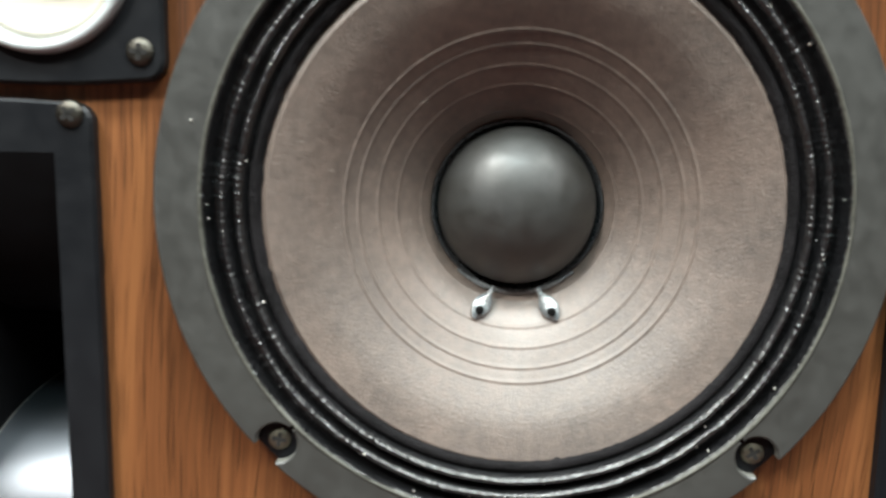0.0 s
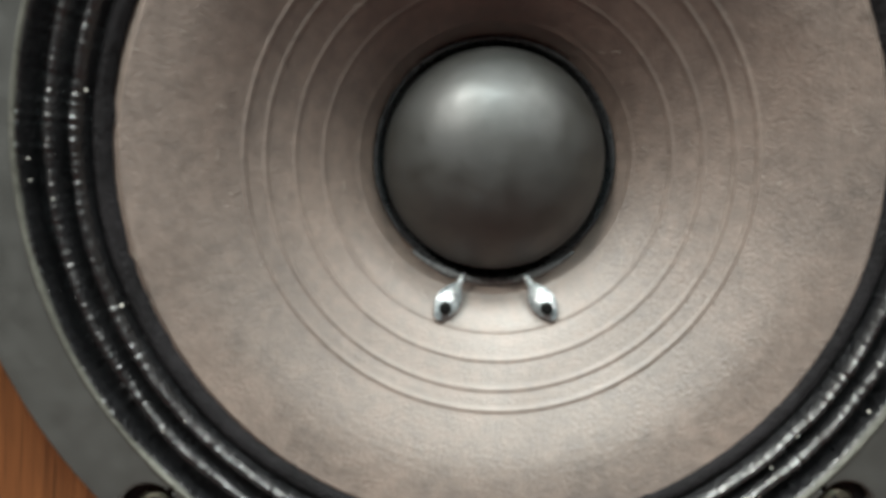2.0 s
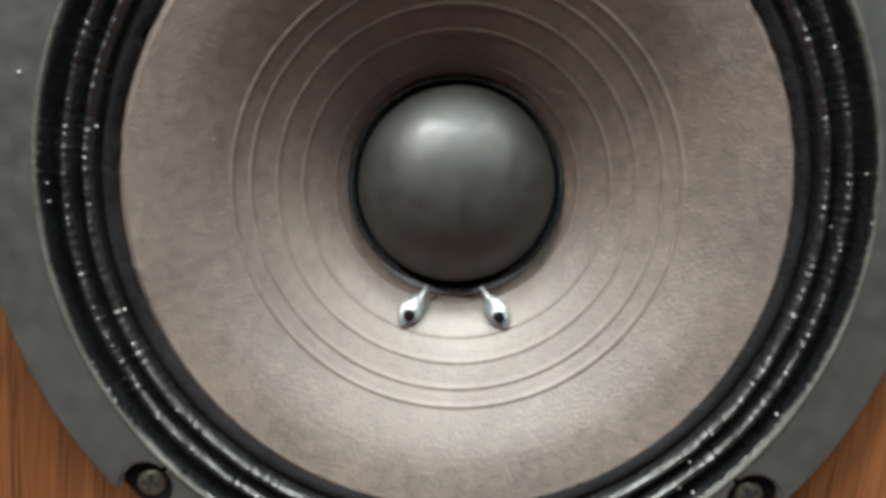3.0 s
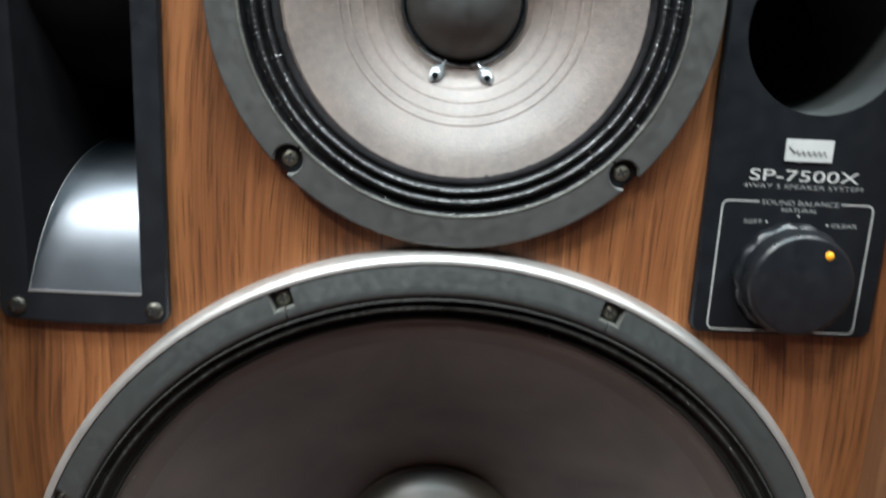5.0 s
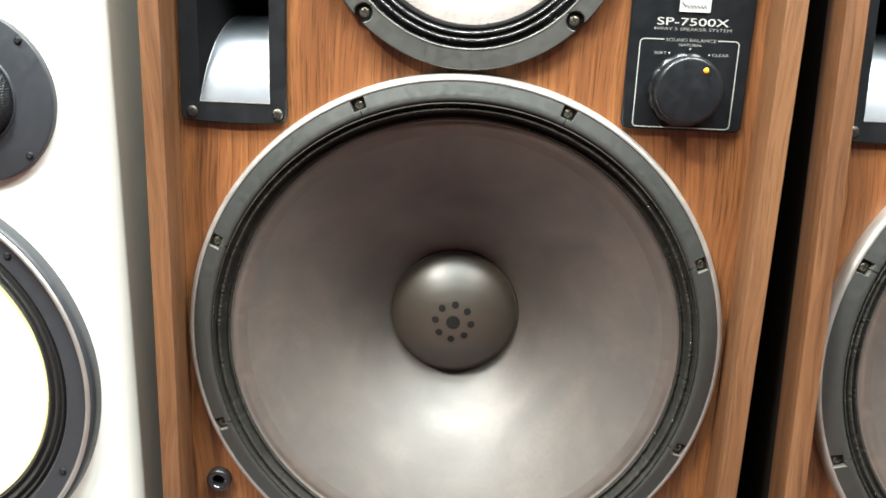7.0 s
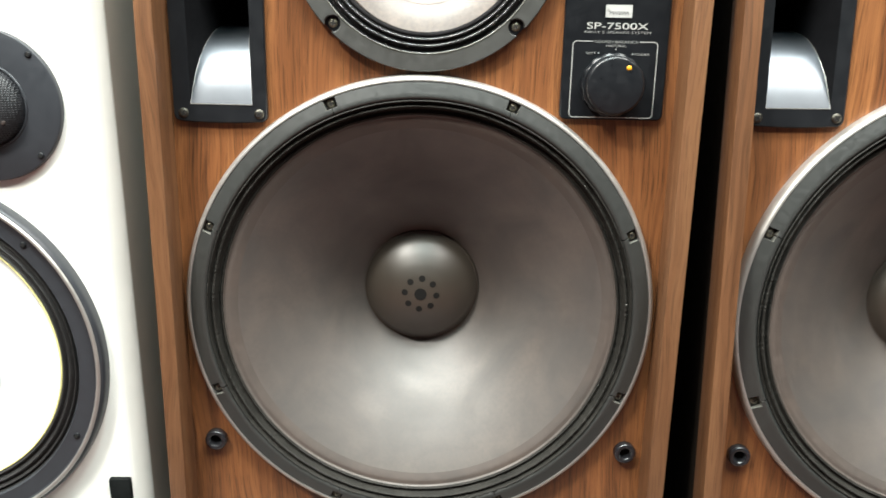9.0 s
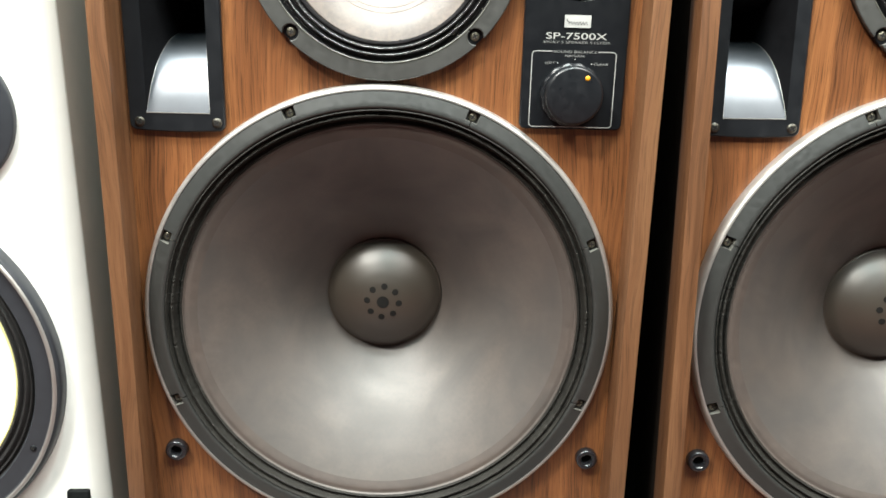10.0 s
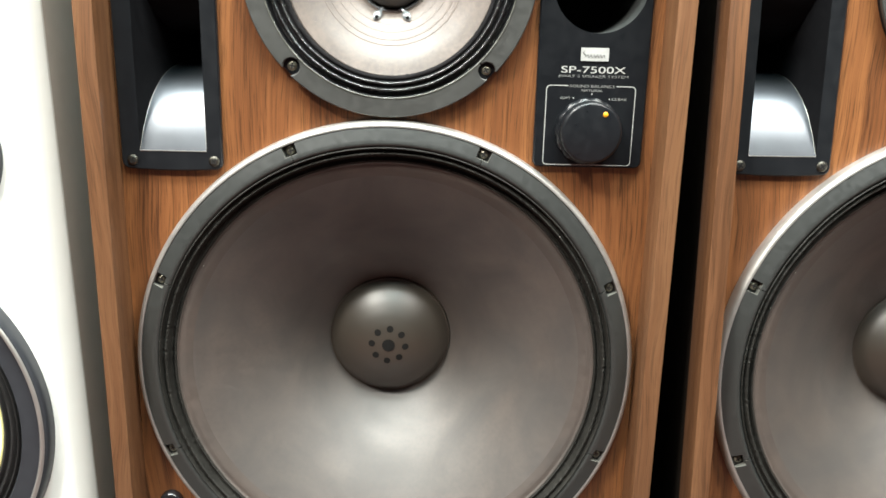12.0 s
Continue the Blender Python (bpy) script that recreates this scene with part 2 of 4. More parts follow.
SCREW_DARK = material("blackened_screw", (0.21, 0.198, 0.155), 0.38, 0.85, vary=0.3, grain=300, bump=0.2, bump_scale=2500)
SLOT = material("screw_recess_dark", (0.012, 0.011, 0.01), 0.8)
LINT = material("pale_lint", (0.28, 0.245, 0.21), 0.8)
DUST = material("pale_dust", (0.75, 0.72, 0.66), 0.5)
WHITE_INK = material("white_print", (0.42, 0.415, 0.395), 0.6, vary=0.05, bump=0.0)
GREY_INK = material("grey_print", (0.26, 0.26, 0.25), 0.6, vary=0.1, bump=0.0)
BADGE = material("brushed_silver_badge", (0.45, 0.45, 0.435), 0.5, 0.0, vary=0.06)
BADGE_INK = material("grey_badge_ink", (0.16, 0.16, 0.16), 0.5)
SILVER_GLUE = material("glossy_clear_glue", (0.19, 0.21, 0.22), 0.10, 0.0, vary=0.5, grain=500, bump=0.5, bump_scale=700, specular=1.0, coat=1.0, coat_rough=0.05, coat_ior=1.8)
TWEETER_CONE = material("cream_tweeter_cone", (0.56, 0.52, 0.44), 0.5, vary=0.08, grain=80)
TWEETER_RING = material("pale_metal_ring", (0.52, 0.55, 0.56), 0.38, 0.3, vary=0.06)
WHITE_PAINT = material("white_cabinet_paint", (0.90, 0.885, 0.84), 0.42, vary=0.02, grain=30, bump=0.04, bump_scale=500)
OLD_GLUE = material("yellowed_glue", (0.72, 0.66, 0.30), 0.45, vary=0.15, grain=60, bump=0.05, bump_scale=700)
WHITE_CONE = material("white_paper_cone", (0.86, 0.86, 0.84), 0.5, vary=0.03, grain=60, bump=0.05, bump_scale=900)
TAUPE = material("taupe_cabinet_side", (0.60, 0.53, 0.465), 0.5, vary=0.05, grain=30, bump=0.05, bump_scale=900)
FRAME_GREY = material("dark_blue_grey_paint", (0.031, 0.034, 0.040), 0.40, vary=0.08, grain=60, bump=0.06, bump_scale=1500)
WEAVE = material("black_woven_mesh", (0.014, 0.0145, 0.017), 0.45, vary=0.3, grain=500, bump=0.0, bump_scale=1100, specular=0.35)

smudge(CONE_DARK, 0.30, 0.065, 16.0, 70.0)
smudge(CONE_RIM, 0.18, 0.06)
smudge(CONE_MID, 0.09, 0.05, 26.0, 220.0)
smudge(CAP_MID, 0.35, 0.10, 85.0, 150.0)


def weave(m, pitch):
    """Crossed threads as relief, along x and z."""
    n, l = m.node_tree.nodes, m.node_tree.links
    tc = n.new("ShaderNodeTexCoord")
    threads = []
    for axis in ("X", "Z"):
        w = n.new("ShaderNodeTexWave")
        w.bands_direction = axis
        w.inputs["Scale"].default_value = 0.31416 / pitch
        l.new(tc.outputs["Object"], w.inputs["Vector"])
        threads.append(w)
    top = n.new("ShaderNodeMath")
    top.operation = "MAXIMUM"
    l.new(threads[0].outputs["Fac"], top.inputs[0])
    l.new(threads[1].outputs["Fac"], top.inputs[1])
    bp = n.new("ShaderNodeBump")
    bp.inputs["Strength"].default_value, bp.inputs["Distance"].default_value = 0.6, 0.0006
    l.new(top.outputs[0], bp.inputs["Height"])
    l.new(bp.outputs[0], n["Principled BSDF"].inputs["Normal"])


weave(WEAVE, 0.0019)
GLOSS_DOME = material("glossy_dark_dome", (0.05, 0.04, 0.037), 0.14, vary=0.1, specular=0.9, bump=0.0)
FOAM = material("black_foam", (0.008, 0.009, 0.009), 1.0, vary=0.5, grain=300, bump=1.0, bump_scale=900, specular=0.05)
# amber mark on the knob, brightened by a slight added glow
AMBER_MARK = glow("amber_mark_glow", (0.85, 0.36, 0.015), 0.28)
PANEL_GLOW = glow("assumed_panel_diffuser", (1.0, 0.97, 0.92), 6.0)
FLOOR = material("warm_brown_carpet", (0.070, 0.024, 0.020), 0.9, vary=0.2, grain=20, bump=0.5, bump_scale=300)
WALL = material("dark_grey_wall_paint", (0.045, 0.045, 0.045), 0.8, vary=0.04, grain=8, bump=0.1, bump_scale=300)
CEILING = material("pale_ceiling_paint", (0.40, 0.40, 0.40), 0.85, vary=0.03, grain=8)
SHELF = material("grey_laminate", (0.08, 0.083, 0.087), 0.5, vary=0.06, grain=30)


# ---- mesh helpers ----
PLACE = {}


def part(name, bm, mats, parent=None, label="", at=(0, 0, 0), turn=0.0, smooth=True, sharp=38):
    """Links a bmesh as one object. at: its place in the thing's own space; turn: degrees round y."""
    if isinstance(bm, bmesh.types.BMesh):
        me = bpy.data.meshes.new(name)
        bm.normal_update()
        bm.to_mesh(me)
        bm.free()
        for mt in mats if isinstance(mats, (list, tuple)) else [mats]:
            me.materials.append(mt)
        if smooth:
            me.shade_smooth()
            me.set_sharp_from_angle(angle=radians(sharp))
    else:
        me = bm
    ob = new(name, me)
    base = Vector((0, 0, 0))
    if parent:
        ob.parent = parent
        base = PLACE.get(parent.name, Vector((0, 0, 0)))
    ob.matrix_basis = Matrix.Translation(Vector(at) - base) @ pose(0, 0, 0, 0, turn, 0)
    PLACE[ob.name] = Vector(at)
    if label:
        tagged(ob, label)
    return ob


def box(x0, x1, y0, y1, z0, z1, bevel=0.0):
    bm = bmesh.new()
    v = [bm.verts.new((x, y, z)) for x in (x0, x1) for y in (y0, y1) for z in (z0, z1)]
    for f in ((0, 1, 3, 2), (4, 6, 7, 5), (0, 4, 5, 1), (2, 3, 7, 6), (0, 2, 6, 4), (1, 5, 7, 3)):
        bm.faces.new([v[i] for i in f])
    bmesh.ops.recalc_face_normals(bm, faces=bm.faces)
    if bevel:
        bmesh.ops.bevel(bm, geom=list(bm.edges), offset=bevel, segments=2, affect="EDGES", profile=0.6)
    return bm


def lathe(profile, n=128, wobble=0.0, seed=0, bead=0.0, beads=70.0):
    """Turns (radius, y) pairs round the y axis. wobble: uneven depth in metres; bead: fine threads across the rolls."""
    bm = bmesh.new()
    rows = []
    for r, y in profile:
        if r < 1e-6:
            rows.append([bm.verts.new((0, y, 0))])
            continue
        ring = []
        for i in range(n):
            a = 2 * math.pi * i / n
            d = wobble * noise.noise((9 * math.cos(a) + seed, 9 * math.sin(a), r * 260)) if wobble else 0
            if bead:
                d += bead * noise.noise((beads * math.cos(a), beads * math.sin(a), r * 70 + seed))
            ring.append(bm.verts.new((r * math.cos(a), y + d, r * math.sin(a))))
        rows.append(ring)
    for a, b in zip(rows, rows[1:]):
        for i in range(n):
            j = (i + 1) % n
            quad = [a[i % len(a)], a[j % len(a)], b[j % len(b)], b[i % len(b)]]
            bm.faces.new(list(dict.fromkeys(quad)))
    bmesh.ops.recalc_face_normals(bm, faces=bm.faces)
    # faces towards the viewer, at -y
    if sum(f.normal.y * f.calc_area() for f in bm.faces) > 0:
        bmesh.ops.reverse_faces(bm, faces=bm.faces)
    return bm


def circle(cx, cz, r, n=96):
    return [(cx + r * math.cos(2 * math.pi * i / n), cz + r * math.sin(2 * math.pi * i / n)) for i in range(n)]


def rounded(x0, x1, z0, z1, r, n=6, bow=0.0):
    """A rectangle's outline with round corners; bow: how far the middles of the lower and upper edge bulge."""
    pts = []
    for cx, cz, a0 in ((x1 - r, z1 - r, 0), (x0 + r, z1 - r, 90), (x0 + r, z0 + r, 180), (x1 - r, z0 + r, 270)):
        for i in range(n + 1):
            a = radians(a0 + 90 * i / n)
            pts.append((cx + r * math.cos(a), cz + r * math.sin(a)))
    if bow:
        out = []
        for i, p in enumerate(pts):
            q = pts[(i + 1) % len(pts)]
            out.append(p)
            if abs(p[0] - q[0]) > (x1 - x0) * 0.4:
                for k in range(1, 8):
                    f = k / 8
                    s = 1 if p[1] > (z0 + z1) / 2 else -1
                    out.append((p[0] + (q[0] - p[0]) * f, p[1] + (q[1] - p[1]) * f + s * bow * math.sin(math.pi * f)))
        pts = out
    return pts


def plate(outer, holes, y0, y1, chamfer=0.0):
    """A flat plate in x and z from y0 (front) to y1 (back), with holes through it. chamfer: broken front edge of the outline."""
    from mathutils.geometry import tessellate_polygon
    bm = bmesh.new()
    inner = outer
    if chamfer:
        n = len(outer)
        inner = []
        for i in range(n):
            a, p, b = Vector(outer[i - 1]), Vector(outer[i]), Vector(outer[(i + 1) % n])
            d = (b - a).normalized()
            inner.append(tuple(p + Vector((-d.y, d.x)) * chamfer))
    loops_f, loops_b = [inner, *holes], [outer, *holes]
    front = [[bm.verts.new((x, y0, z)) for x, z in lp] for lp in loops_f]
    back = [[bm.verts.new((x, y1, z)) for x, z in lp] for lp in loops_b]
    for loops, verts in ((loops_f, front), (loops_b, back)):
        flat = [v for ring in verts for v in ring]
        for tri in tessellate_polygon([[Vector((x, z, 0)) for x, z in lp] for lp in loops]):
            if len(set(tri)) == 3:
                try:
                    bm.faces.new([flat[i] for i in tri])
                except ValueError:
                    pass
    for k, (f, b) in enumerate(zip(front, back)):
        n = len(f)
        rings = [f, b]
        if chamfer and k == 0:
            rings = [f, [bm.verts.new((x, y0 + chamfer, z)) for x, z in outer], b]
        for r0, r1 in zip(rings, rings[1:]):
            for i in range(n):
                j = (i + 1) % n
                bm.faces.new([r0[i], r0[j], r1[j], r1[i]])
    bmesh.ops.recalc_face_normals(bm, faces=bm.faces)
    return bm


def arc_segment(r0, r1, a0, a1, slit, y0, y1, bite=None, notch=None, n=28):
    """A piece of a ring between two screw notches, split by a fine slit at each notch.
    bite: centre radius and radius of a round notch; notch: half angle and inner radius of a square one."""
    def pol(r, a):
        return (r * math.cos(a), r * math.sin(a))
    if bite:
        rc, rb = bite
        side = []
        for i in range(13):
            f = radians(30 + 148 * i / 12)
            u, v = rc + rb * math.cos(f), rb * math.sin(f)
            if math.hypot(u, v) < r1 - 0.0003:
                side.append((math.hypot(u, v), math.atan2(v, u)))
        side = [(r, max(a, slit)) for r, a in side]
        edge = side[0][1] + 0.003
    else:
        half, rn = notch
        side = [(rn + (r1 - rn) * 0.35, half * 0.9), (rn, half * 0.62), (rn, slit)]
        edge = half
    outer = [pol(r1, a0 + edge + (a1 - a0 - 2 * edge) * i / n) for i in range(n + 1)]
    tail = [pol(r, a1 - a) for r, a in side]
    inner = [pol(r0, a1 - slit - (a1 - a0 - 2 * slit) * i / n) for i in range(n + 1)]
    head = [pol(r, a0 + a) for r, a in side[::-1]]
    return plate(outer + tail + inner + head, [], y0, y1, chamfer=0.0006)


def screw_mesh(r, h, mats, cross=True):
    """A pan-head screw, its head towards -y, with a flat near-black cross for the recess."""
    bm = lathe([(0, -h), (r * 0.45, -h * 0.96), (r * 0.78, -h * 0.72), (r * 0.97, -h * 0.30), (r, 0.0), (r, 0.0015)], 20)
    if cross:
        # flat cross on the head: the recess's dark is put into its colour
        for w, l in ((r * 0.16, r * 0.60), (r * 0.60, r * 0.16)):
            y = -h * 1.03
            vs = [bm.verts.new((x, y, z)) for x, z in ((-w, -l), (w, -l), (w, l), (-w, l))]
            f = bm.faces.new(vs)
            f.normal_update()
            if f.normal.y > 0:
                f.normal_flip()
            f.material_index = 1
    me = bpy.data.meshes.new("screw")
    bm.to_mesh(me)
    bm.free()
    for mt in mats:
        me.materials.append(mt)
    me.shade_smooth()
    return me


def text_mesh(body, width, height, bold=0.0, thick=0.00015):
    """Letters as a mesh in x and z, centred, of the given width and capital height, standing on -y."""
    cu = bpy.data.curves.new("letters", "FONT")
    cu.body, cu.align_x, cu.align_y, cu.size, cu.offset, cu.resolution_u = body, "CENTER", "CENTER", 1.0, bold, 4
    ob = new("letters", cu)
    bpy.context.view_layer.update()
    me = bpy.data.meshes.new_from_object(ob.evaluated_get(bpy.context.evaluated_depsgraph_get()))
    bpy.data.objects.remove(ob)
    co = np.array([v.co for v in me.vertices])
    lo, hi = co.min(0), co.max(0)
    for v in me.vertices:
        x = ((v.co.x - lo[0]) / (hi[0] - lo[0]) - 0.5) * width
        z = ((v.co.y - lo[1]) / (hi[1] - lo[1]) - 0.5) * height
        v.co = (x, -thick, z)
    return me


def letters(body, cx, cz, width, height, y, mat, parent, bold=0.0):
    me = text_mesh(body, width, height, bold)
    me.materials.append(mat)
    return part("lettering", me, None, parent, at=(cx, y, cz))


def interp(pts, n):
    """A smooth profile through a few (radius, y) pairs."""
    pts = [Vector(p) for p in pts]
    out = []
    for i in range(len(pts) - 1):
        p0, p1, p2, p3 = pts[max(i - 1, 0)], pts[i], pts[i + 1], pts[min(i + 2, len(pts) - 1)]
        for k in range(n):
            t = k / n
            out.append(tuple(0.5 * (2 * p1 + (p2 - p0) * t + (2 * p0 - 5 * p1 + 4 * p2 - p3) * t * t + (3 * p1 - p0 - 3 * p2 + p3) * t ** 3)))
    return out + [tuple(pts[-1])]


# ---- the room ----
x0, x1, y0, y1, top = ROOM
SHELF_Z = 0.25
# unseen room shell; walls and floor are kept dark to limit bounced light
tagged(part("floor", box(x0, x1, y0, y1, -0.1, 0.0), FLOOR), "russet brown carpeted shop floor", "floor", kind="structure")
tagged(part("ceiling", box(x0, x1, y0, y1, top, top + 0.1), CEILING), "plain pale grey painted ceiling", "ceiling", kind="structure")
tagged(part("wall_north", box(x0, x1, y1, y1 + 0.1, 0, top), WALL), "assumed plain dark grey wall behind the speakers, out of view", "wall", kind="structure")
tagged(part("wall_south", box(x0, x1, y0 - 0.1, y0, 0, top), WALL), "assumed plain dark grey wall, out of view", "wall", kind="structure")
tagged(part("wall_west", box(x0 - 0.1, x0, y0, y1, 0, top), WALL), "assumed plain dark grey wall, out of view", "wall", kind="structure")
tagged(part("wall_east", box(x1, x1 + 0.1, y0, y1, 0, top), WALL), "assumed plain dark grey wall, out of view", "wall", kind="structure")
# assumed fixtures round the added lights, all out of view
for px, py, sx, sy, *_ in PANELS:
    lamp = tagged(new("ceiling_light"), "assumed rectangular white ceiling light panel, out of view, switched on", "ceiling light", "ceiling lights")
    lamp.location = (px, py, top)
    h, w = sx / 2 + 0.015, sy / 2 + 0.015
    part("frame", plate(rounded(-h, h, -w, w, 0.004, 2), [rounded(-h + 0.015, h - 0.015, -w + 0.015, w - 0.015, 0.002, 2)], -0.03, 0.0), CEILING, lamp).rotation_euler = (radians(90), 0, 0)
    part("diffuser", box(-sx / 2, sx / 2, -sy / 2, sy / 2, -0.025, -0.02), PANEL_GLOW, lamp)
for bx0, bx1, bz in ((-1.1, 0.235, SHELF_Z), (0.24, 1.4, SHELF_Z - 0.0075)):
    bench = tagged(new("display_bench"), "low grey laminate display bench under the loudspeakers", "bench", "display benches")
    part("bench_top", box(bx0, bx1, -0.12, 0.6, bz - 0.03, bz, 0.002), SHELF, bench)
    for bx in (bx0 + 0.05, bx1 - 0.05):
        part("bench_leg", box(bx - 0.03, bx + 0.03, -0.05, 0.55, 0.0, bz - 0.03, 0.002), SHELF, bench)


# ---- the walnut loudspeaker ----
W, LIP, THICK, TOP, DEPTH = 0.2217, -0.031, 0.0145, 0.965, 0.30
SCREW_ME = screw_mesh(0.0042, 0.0016, [SCREW, SLOT])
SCREW_DARK_ME = screw_mesh(0.0037, 0.0012, [SCREW_DARK, SLOT])
SCREW_GREY_ME = screw_mesh(0.0035, 0.0016, [SCREW_DARK, SLOT])
SCREW_BLACK_ME = screw_mesh(0.0029, 0.0012, [BLACK_METAL, SLOT])


def rim_segment(a0, a1, slit=0.0004, n=36):
    """One eighth of the woofer's rim face, sloping back outwards, cut out for the screws at its ends."""
    radii = (0.1830, 0.1837, 0.1846, 0.1857, 0.1872, 0.1898, 0.1941, 0.1984)
    g, cut = slit / 0.19, 0.027
    angles = sorted([a0 + g + (a1 - a0 - 2 * g) * k / n for k in range(n + 1)] + [a0 + cut, a1 - cut])
    bm = bmesh.new()
    grid = [[bm.verts.new((r * math.cos(a), -0.0071, r * math.sin(a))) for r in radii] for a in angles]
    for p, q, u, v in zip(angles, angles[1:], grid, grid[1:]):
        inside = (p + q) / 2 > a0 + cut and (p + q) / 2 < a1 - cut
        for i in range(7 if inside else 5):
            bm.faces.new([u[i], u[i + 1], v[i + 1], v[i]])
    bmesh.ops.delete(bm, geom=[v for v in bm.verts if not v.link_faces], context="VERTS")
    grown = bmesh.ops.extrude_face_region(bm, geom=bm.faces[:])
    for v in grown["geom"]:
        if isinstance(v, bmesh.types.BMVert):
            r = math.hypot(v.co.x, v.co.z)
            v.co.y = -0.0162 + (r - 0.1830) * 0.32 + 0.0045 * max(0.0, (0.1872 - r) / 0.0042) ** 2
    bmesh.ops.recalc_face_normals(bm, faces=bm.faces)
    return bm


def pale_walls(bm, r0, r1):
    """Marks the cut walls of the screw notches, between two radii, for the second material."""
    for f in bm.faces:
        f.normal_update()
        c = f.calc_center_median()
        if abs(f.normal.y) < 0.4 and r0 < math.hypot(c.x, c.z) < r1:
            f.material_index = 1
    return bm


def woofer(cab, cx, cz):
    frame_ob = part("woofer", lathe([(0.2035, 0.0015), (0.2034, -0.0050), (0.2029, -0.0084), (0.2021, -0.0103), (0.2009, -0.0114), (0.1998, -0.0119), (0.1988, -0.0118), (0.1985, -0.0070), (0.1850, -0.0070), (0.1838, -0.004), (0.1835, 0.03)], 192), METAL, cab, "large bass driver with a bare aluminium rim", (cx, 0, cz))
    seg = None
    for k in range(8):
        a = radians(22.5 + 45 * k)
        if seg is None:
            bm = rim_segment(radians(22.5), radians(67.5))
            seg = part("gasket", pale_walls(bm, 0.1882, 0.1975), [GASKET_DARK, CARD_EDGE], frame_ob, at=(cx, 0, cz))
        else:
            part("gasket", seg.data, None, frame_ob, at=(cx, 0, cz), turn=-45 * k)
        # dark plate on the pocket floor: the pocket's shade is put into its colour
        part("pocket_shade", plate([(0.1900 * math.cos(a + t) , 0.1900 * math.sin(a + t)) for t in (0.0268, -0.0268)] + [(0.1983 * math.cos(a + t), 0.1983 * math.sin(a + t)) for t in (-0.0268, 0.0268)], [], -0.0075, -0.0071), CLOTH, frame_ob, at=(cx, 0, cz))
        part("screw", SCREW_GREY_ME, None, frame_ob, at=(cx + 0.1937 * math.cos(a), -0.0082, cz + 0.1937 * math.sin(a)), turn=37 * k)
    part("surround", lathe(interp([(0.1838, -0.0145), (0.1829, -0.0148), (0.1819, -0.0110), (0.1809, -0.0100), (0.1798, -0.0120), (0.1786, -0.0130), (0.1774, -0.0114), (0.1764, -0.0070), (0.1752, -0.0054), (0.1738, -0.0070), (0.1728, -0.0080), (0.1715, -0.0056)], 4), 1300, 0.0004, 7, 0.00075, 130.0), EDGE_CLOTH, frame_ob, at=(cx, 0, cz))
    part("cone_edge", lathe(interp([(0.1724, -0.0054), (0.1714, -0.0068), (0.1700, -0.0054), (0.1660, -0.0047), (0.1600, -0.0019)], 6), 192), CONE_RIM, frame_ob, "bare brown edge of the paper cone", (cx, 0, cz))
    part("cone", lathe([(0.1600 - x, -0.0019 + 0.52 * x + 2.00 * x * x) for x in [0.1055 * k / 40 for k in range(41)]], 192), CONE_DARK, frame_ob, "dark brown paper cone", (cx, 0, cz))
    part("dust_cap", lathe(interp([(0.0562, 0.0775), (0.0548, 0.0730), (0.0535, 0.0730), (0.0475, 0.0655), (0.0420, 0.0610), (0.0360, 0.0571), (0.0280, 0.0530), (0.0200, 0.0501), (0.0145, 0.0488), (0.008, 0.0478), (0.0, 0.0474)], 6), 128), CAP_DARK, frame_ob, "domed dust cap with a ring of vent holes", (cx - 0.001, 0, cz - 0.001))
    part("dust_speck", lathe([(0, -0.0006), (0.0007, -0.0003), (0.0009, 0.0004)], 10), DUST, frame_ob, "tiny pale speck", (cx + 0.006, 0.0325, cz - 0.107))
    rng = random.Random(31)
    bm = bmesh.new()
    for _ in range(12):
        an, (r, depth) = rng.uniform(0, 2 * math.pi), rng.choice(((0.1790, -0.0128), (0.1732, -0.0082), (0.1690, -0.0056)))
        bmesh.ops.create_icosphere(bm, subdivisions=1, radius=rng.uniform(0.0002, 0.00035), matrix=Matrix.Translation((r * math.cos(an), depth, r * math.sin(an))))
    tagged(part("dust_specks", bm, DUST, frame_ob, "scattered pale dust specks", (cx, 0, cz)), kind="stuff")
    return frame_ob


def cap_y(r):
    return float(np.interp(r, [0.0, 0.008, 0.0145, 0.020, 0.036], [0.0474, 0.0478, 0.0488, 0.0501, 0.0571]))


def vents(frame_ob, cx, cz):
    """The vent holes of the dust cap, flat discs with the holes' dark in their colour: one in the middle and eight
    round it.
    """
    for k in range(9):
        r, rad = (0.0, 0.0058) if k == 0 else (0.0150, 0.0030)
        a = radians(85 + 45 * k)
        bm = bmesh.new()
        mid = bm.verts.new((0, 0, 0))
        ring = []
        for i in range(18):
            b = 2 * math.pi * i / 18
            x, z = rad * math.cos(b), rad * math.sin(b)
            ring.append((x, z))
        ox, oz = r * math.cos(a), r * math.sin(a)
        mid.co = (0, cap_y(r) - 0.0004, 0)
        vs = [bm.verts.new((x, cap_y(math.hypot(ox + x, oz + z)) - 0.0005, z)) for x, z in ring]
        for i in range(18):
            bm.faces.new([mid, vs[i], vs[(i + 1) % 18]])
        bmesh.ops.recalc_face_normals(bm, faces=bm.faces)
        part("vent_hole", bm, VENT, frame_ob, at=(cx + ox - 0.001, 0, cz + oz - 0.001))


